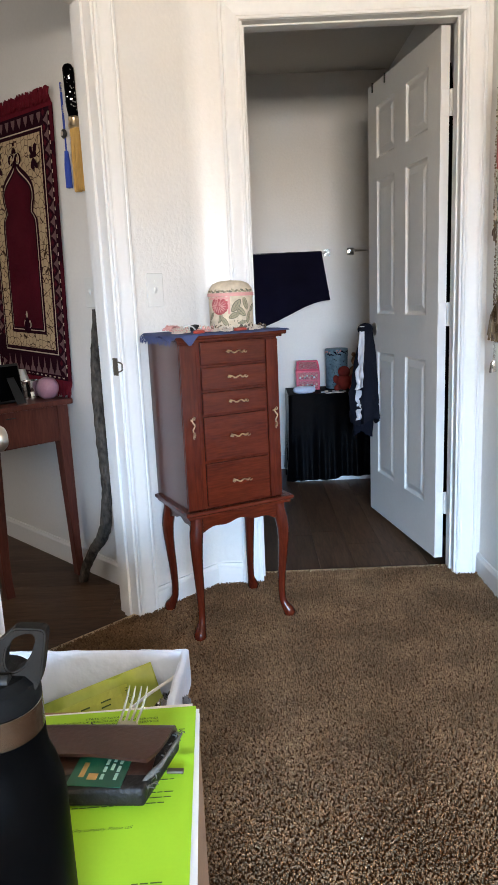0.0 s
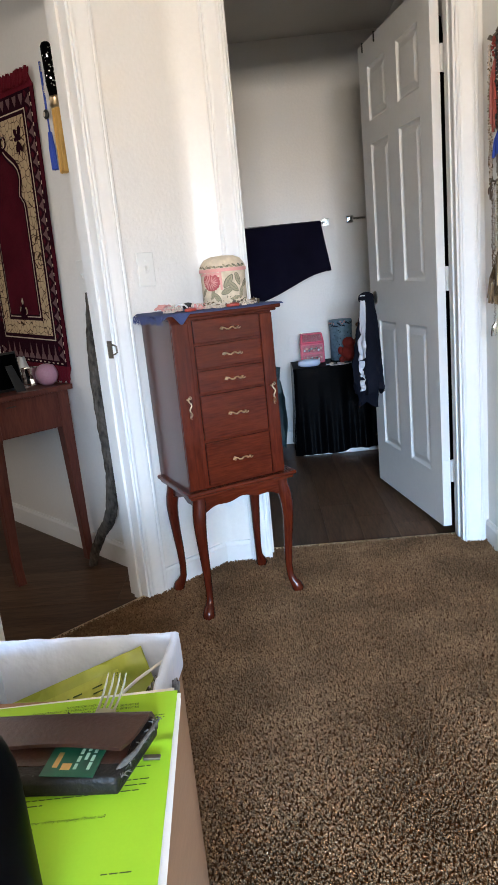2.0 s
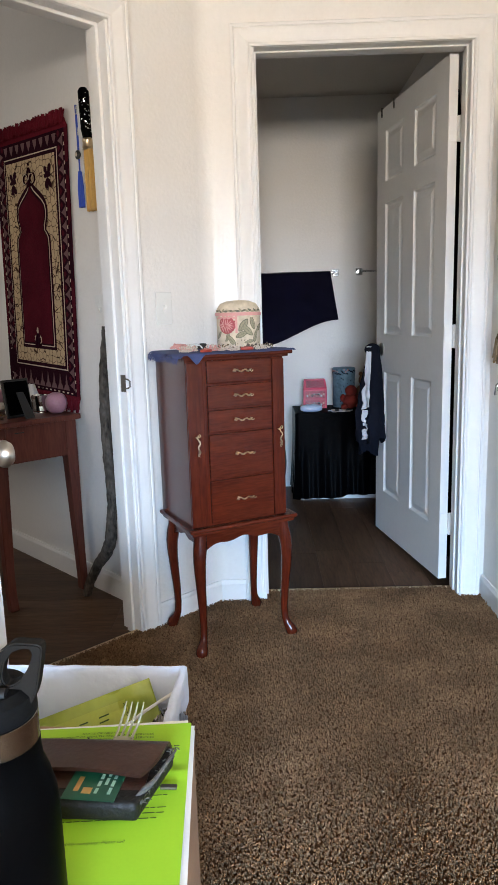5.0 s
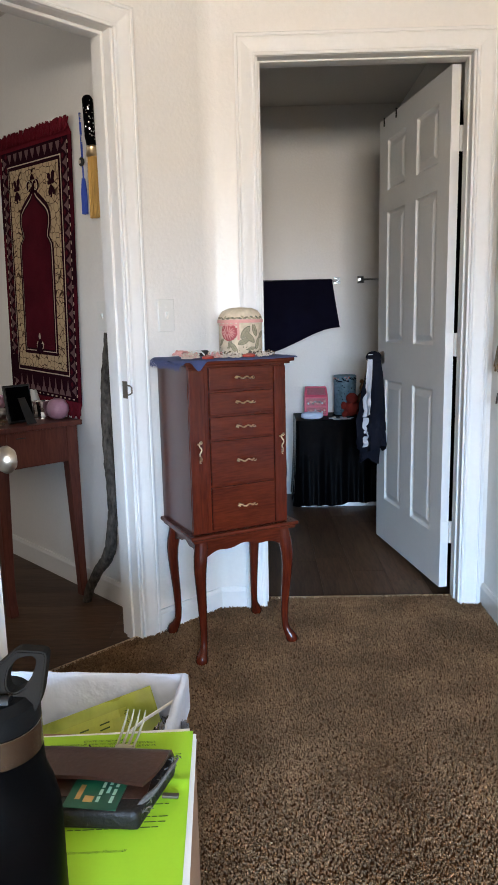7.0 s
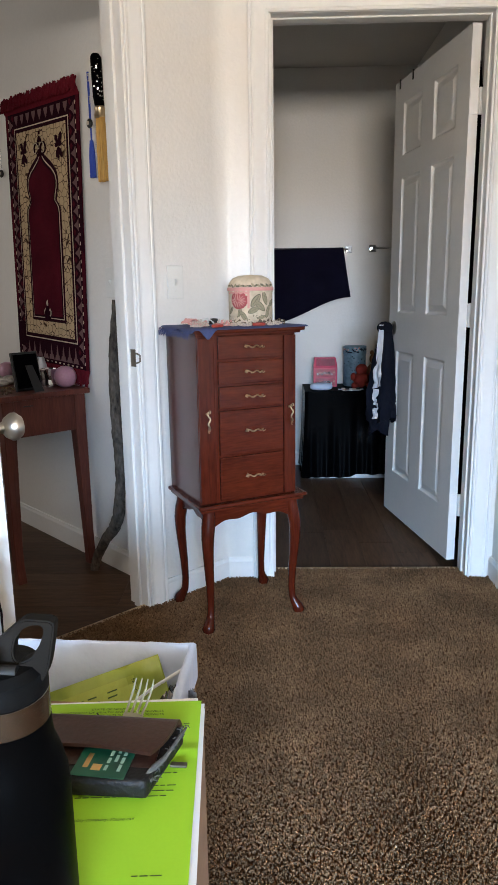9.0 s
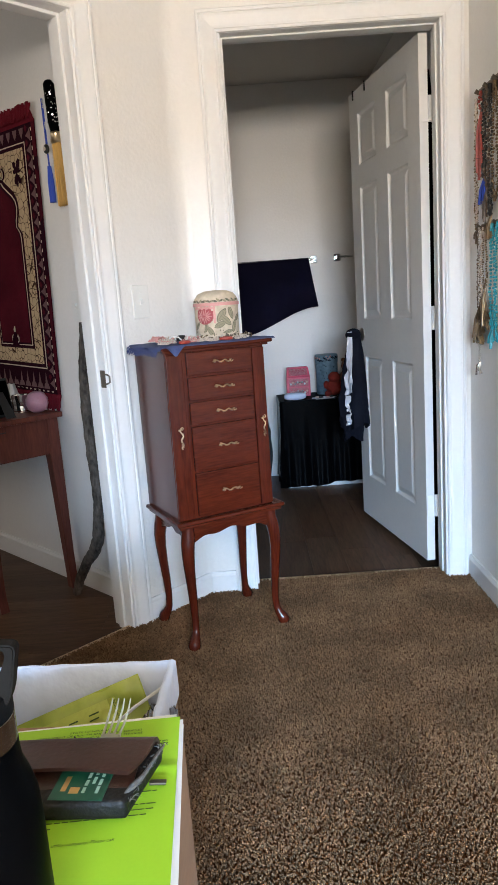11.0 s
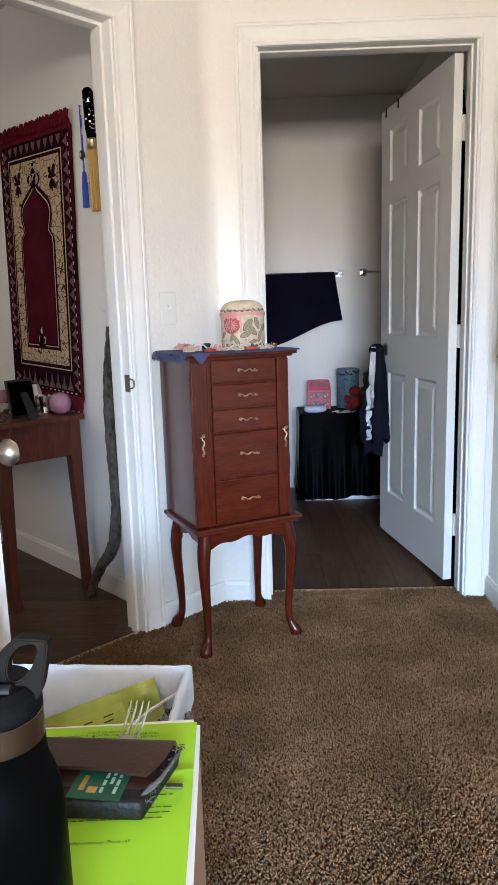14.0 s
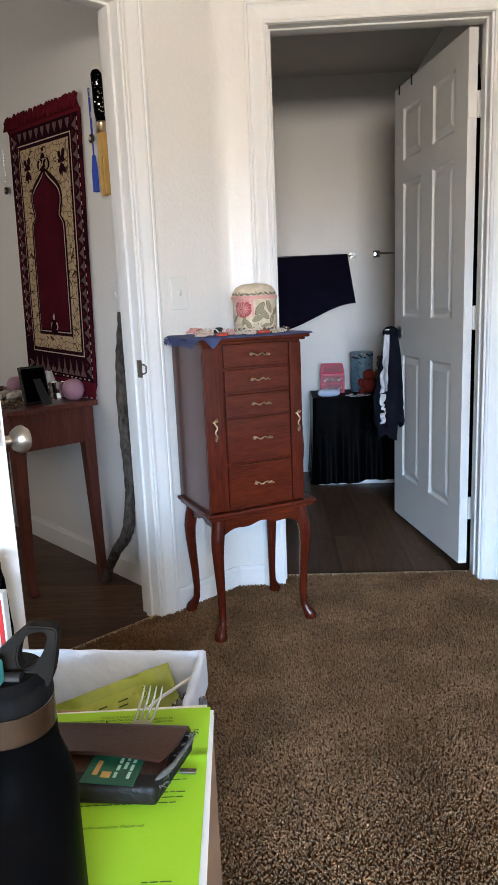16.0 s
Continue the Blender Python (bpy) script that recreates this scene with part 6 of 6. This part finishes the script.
def bottle():
    root = thing("water_bottle", pose(-0.196, 0.448, ZP + 0.0016), "matte black insulated bottle with grey loop lid", "bottle")
    z0 = ZP + 0.0016
    part("body", lathe([(0, 0), (0.040, 0), (0.0425, 0.004), (0.0425, 0.125), (0.0415, 0.142), (0.038, 0.157), (0.0335, 0.170), (0.0325, 0.182), (0.0325, 0.190), (0, 0.190)], 56), BLACKM, root, "", True)
    part("steel_ring", lathe([(0.0310, 0.1895), (0.0325, 0.1905), (0.0325, 0.2115), (0.0310, 0.2125)], 56), STEEL, root, "brushed steel ring", True)
    lid = part("lid", lathe([(0.0325, 0.2125), (0.0325, 0.219), (0.0315, 0.222), (0.0315, 0.228), (0.026, 0.234), (0, 0.236)], 48), GREYP, root, "dark grey plastic lid", True)
    outer = [(0.0440, 0.2685), (0.0215, 0.2702), (0.0085, 0.2600), (-0.004, 0.2490), (-0.016, 0.2370), (-0.024, 0.2240), (-0.010, 0.2165), (0.016, 0.2145), (0.0315, 0.2200), (0.0370, 0.2330), (0.0405, 0.2500)]
    inner = [(0.0345, 0.2655), (0.0270, 0.2655), (0.0200, 0.2625), (0.0145, 0.2550), (0.0120, 0.2460), (0.0122, 0.2390), (0.0165, 0.2358), (0.0255, 0.2412), (0.0315, 0.2505), (0.0355, 0.2600)]

    def outline(loop, turn):
        """Where a ray from the middle of the grip hole leaves the loop."""
        cx, cz, dx, dz, far = 0.0235, 0.2520, math.cos(turn), math.sin(turn), 0.0
        for (xa, za), (xb, zb) in zip(loop, loop[1:] + loop[:1]):
            ex, ez = xb - xa, zb - za
            det = ez * dx - ex * dz
            if abs(det) > 1e-9:
                k = (dx * (cz - za) - dz * (cx - xa)) / det
                s = (ex * (cz - za) - ez * (cx - xa)) / det
                if -1e-6 <= k <= 1 + 1e-6 and s > far:
                    far = s
        return cx + dx * far, cz + dz * far
    turns = [2 * math.pi * k / 56 for k in range(56)]
    rims = []
    for loop in (outer, inner):
        pts = [outline(loop, a) for a in turns]
        for _ in range(2):
            pts = [tuple(0.25 * p + 0.5 * q + 0.25 * r for p, q, r in zip(pts[k - 1], pts[k], pts[(k + 1) % 56])) for k in range(56)]
        rims.append(pts)
    bm = bmesh.new()
    A = [[bm.verts.new((x, y, z)) for x, z in loop] for y in (-0.006, 0.006) for loop in rims]
    for k in range(56):
        j = (k + 1) % 56
        bm.faces.new((A[0][k], A[0][j], A[1][j], A[1][k]))
        bm.faces.new((A[2][k], A[3][k], A[3][j], A[2][j]))
        bm.faces.new((A[0][k], A[2][k], A[2][j], A[0][j]))
        bm.faces.new((A[1][k], A[1][j], A[3][j], A[3][k]))
    bmesh.ops.recalc_face_normals(bm, faces=bm.faces[:])
    rim_of = {v: k for k, loop in enumerate(A) for v in loop}
    es = [e for e in bm.edges if rim_of[e.verts[0]] == rim_of[e.verts[1]]]
    bmesh.ops.bevel(bm, geom=es, offset=0.0012, segments=2, affect="EDGES")
    part("carry_loop", bm, LOOPG, lid, "grey carry loop")
    part("mouthpiece", box(-0.021, 0.0070, -0.032, -0.016, 0.235, 0.2525, 0.003), TEALP, lid, "teal drinking spout")
    part("spout_hinge", tube([(-0.012, -0.013, 0.234), (0.017, -0.013, 0.234)], 0.005, 10), BLACKP, lid, "", True)


bottle()
carton = thing("white_carton", pose(-0.578, 1.125, 0, 0, 0, 0), "tall white carton with red border lines", "box")
part("carton_body", box(-0.105, 0.105, -0.045, -0.022, 0, 0.655, 0.003), WHITEP, carton)
for x in (-0.098, 0.098):
    part("border_line", box(x - 0.004, x + 0.004, -0.0465, -0.0452, 0.03, 0.645), REDB, carton, "red border line")
part("border_line", box(-0.094, 0.094, -0.0465, -0.0452, 0.637, 0.645), REDB, carton, "red border line")
bag = thing("tote_bag", pose(hb.x, hb.y, 0, 0, 0, -50), "black cloth bag hanging on the door knob", "bag")
part("pouch", lumpy(0.63, 0.865, -0.085, -0.046, 0.37, 0.72, 0.2), BLACKC, bag, "", True)
part("strap", tube([(0.65, -0.07, 0.69), (0.675, -0.085, 0.86), (0.69, -0.09, 0.905), (0.705, -0.085, 0.86), (0.75, -0.07, 0.69)], 0.006, 6), BLACKC, bag, "", True)


# ---- floor planks and carpet pile ----
def clip_poly(poly, region):
    """Convex clip (Sutherland-Hodgman) in the plane; region runs counter-clockwise."""
    out = list(poly)
    for i in range(len(region)):
        a, b = region[i], region[(i + 1) % len(region)]
        src, out = out, []
        for k in range(len(src)):
            p, q = src[k], src[(k + 1) % len(src)]
            dp = (b[0] - a[0]) * (p[1] - a[1]) - (b[1] - a[1]) * (p[0] - a[0])
            dq = (b[0] - a[0]) * (q[1] - a[1]) - (b[1] - a[1]) * (q[0] - a[0])
            if dp >= 0:
                out.append(p)
            if dp * dq < 0:
                t = dp / (dp - dq)
                out.append((p[0] + t * (q[0] - p[0]), p[1] + t * (q[1] - p[1])))
        if len(out) < 3:
            return []
    return out


def planks(parent, region, vertical, w, length, seed):
    rnd = random.Random(seed)
    xs, ys = [p[0] for p in region], [p[1] for p in region]
    u0, u1, v0, v1 = (min(xs), max(xs), min(ys), max(ys)) if vertical else (min(ys), max(ys), min(xs), max(xs))
    row, u = 0, u0
    while u < u1:
        v = v0 - rnd.random() * length
        while v < v1:
            a, b, c, d = u + 0.0006, u + w - 0.0006, v + 0.0006, v + length - 0.0006
            rect = [(a, c), (b, c), (b, d), (a, d)] if vertical else [(c, a), (d, a), (d, b), (c, b)]
            poly = clip_poly(rect, region)
            if len(poly) > 2:
                cx, cy = sum(p[0] for p in poly) / len(poly), sum(p[1] for p in poly) / len(poly)
                bm = extrude([((p[0] - cx), (p[1] - cy), 0) if vertical else ((p[1] - cy), -(p[0] - cx), 0) for p in poly], (0, 0, 0.004))
                ob = part("plank", bm, PLANK, parent)
                ob.matrix_world = pose(cx, cy, -0.0158, 0, 0, 0 if vertical else 90)
            v += length
        u += w
        row += 1


planks(floor_bath, [(-0.5, YW + 0.095), (0.905, YW + 0.095), (0.905, YF), (-0.5, YF)], True, 0.152, 0.91, 1)
q = [dpt(SR, 0.031, 0), dpt(SR, 2.6, 0), dpt(2.1, 2.6, 0), dpt(2.1, 0.031, 0)]
planks(floor_hall, [(p.x, p.y) for p in q], False, 0.152, 1.22, 2)


def carpet_pile():
    """Short twisted yarn tufts, dense on the stretch of floor before the doors."""
    rng = np.random.default_rng(7)
    step = 0.0050
    gx, gy = np.meshgrid(np.arange(-1.05, XR - 0.012, step), np.arange(1.02, YW + 0.078, step))
    px = gx.ravel() + rng.uniform(-0.0056, 0.0056, gx.size)
    py = gy.ravel() + rng.uniform(-0.0056, 0.0056, gx.size)
    side = (px - CX) * R2 - (py - CY) * R2          # in front of the slanting wall
    s = -(px - CX) * R2 - (py - CY) * R2
    inside_d = (side > 0.004) | ((s > SO0) & (s < SO1) & (side > -0.016))
    inside_w = (py < YW - 0.003) | ((px > DO0) & (px < DO1))
    keep = inside_d & inside_w
    hole = np.sin(px * 410 + 2.1 * np.sin(py * 260)) * np.sin(py * 380 + 2.4 * np.sin(px * 240 + 1.0)) + rng.uniform(-0.5, 0.5, px.size)
    keep &= hole < 0.79
    px, py = px[keep], py[keep]
    n = px.size
    ang = rng.uniform(0, 2 * np.pi, n)
    lean = rng.uniform(0.0, 0.008, n)
    la = rng.uniform(0, 2 * np.pi, n)
    h = rng.uniform(0.0065, 0.0120, n)
    r0, r1 = rng.uniform(0.0020, 0.0028, n), rng.uniform(0.0025, 0.0038, n)
    V = np.zeros((n, 7, 3))
    for k in range(3):
        a = ang + k * 2 * np.pi / 3
        V[:, k, 0], V[:, k, 1], V[:, k, 2] = px + r0 * np.cos(a), py + r0 * np.sin(a), -0.004
        a2 = a + 0.9
        V[:, 3 + k, 0] = px + 0.8 * lean * np.cos(la) + r1 * np.cos(a2)
        V[:, 3 + k, 1] = py + 0.8 * lean * np.sin(la) + r1 * np.sin(a2)
        V[:, 3 + k, 2] = -0.004 + h * 0.9
    V[:, 6, 0], V[:, 6, 1], V[:, 6, 2] = px + lean * np.cos(la), py + lean * np.sin(la), -0.004 + h
    F = np.array([(0, 1, 4), (0, 4, 3), (1, 2, 5), (1, 5, 4), (2, 0, 3), (2, 3, 5), (3, 4, 6), (4, 5, 6), (5, 3, 6)])
    faces = (F[None] + 7 * np.arange(n)[:, None, None]).reshape(-1, 3)
    me = bpy.data.meshes.new("carpet_pile")
    me.vertices.add(n * 7)
    me.vertices.foreach_set("co", V.ravel())
    me.loops.add(faces.size)
    me.loops.foreach_set("vertex_index", faces.ravel())
    me.polygons.add(len(faces))
    me.polygons.foreach_set("loop_start", np.arange(0, faces.size, 3))
    me.update(calc_edges=True)
    me.validate()
    me.materials.append(PILE)
    ob = new("carpet_pile", me)
    ob.parent = floor_bed
    tagged(ob, "short twisted brown carpet yarn", kind="stuff")


carpet_pile()
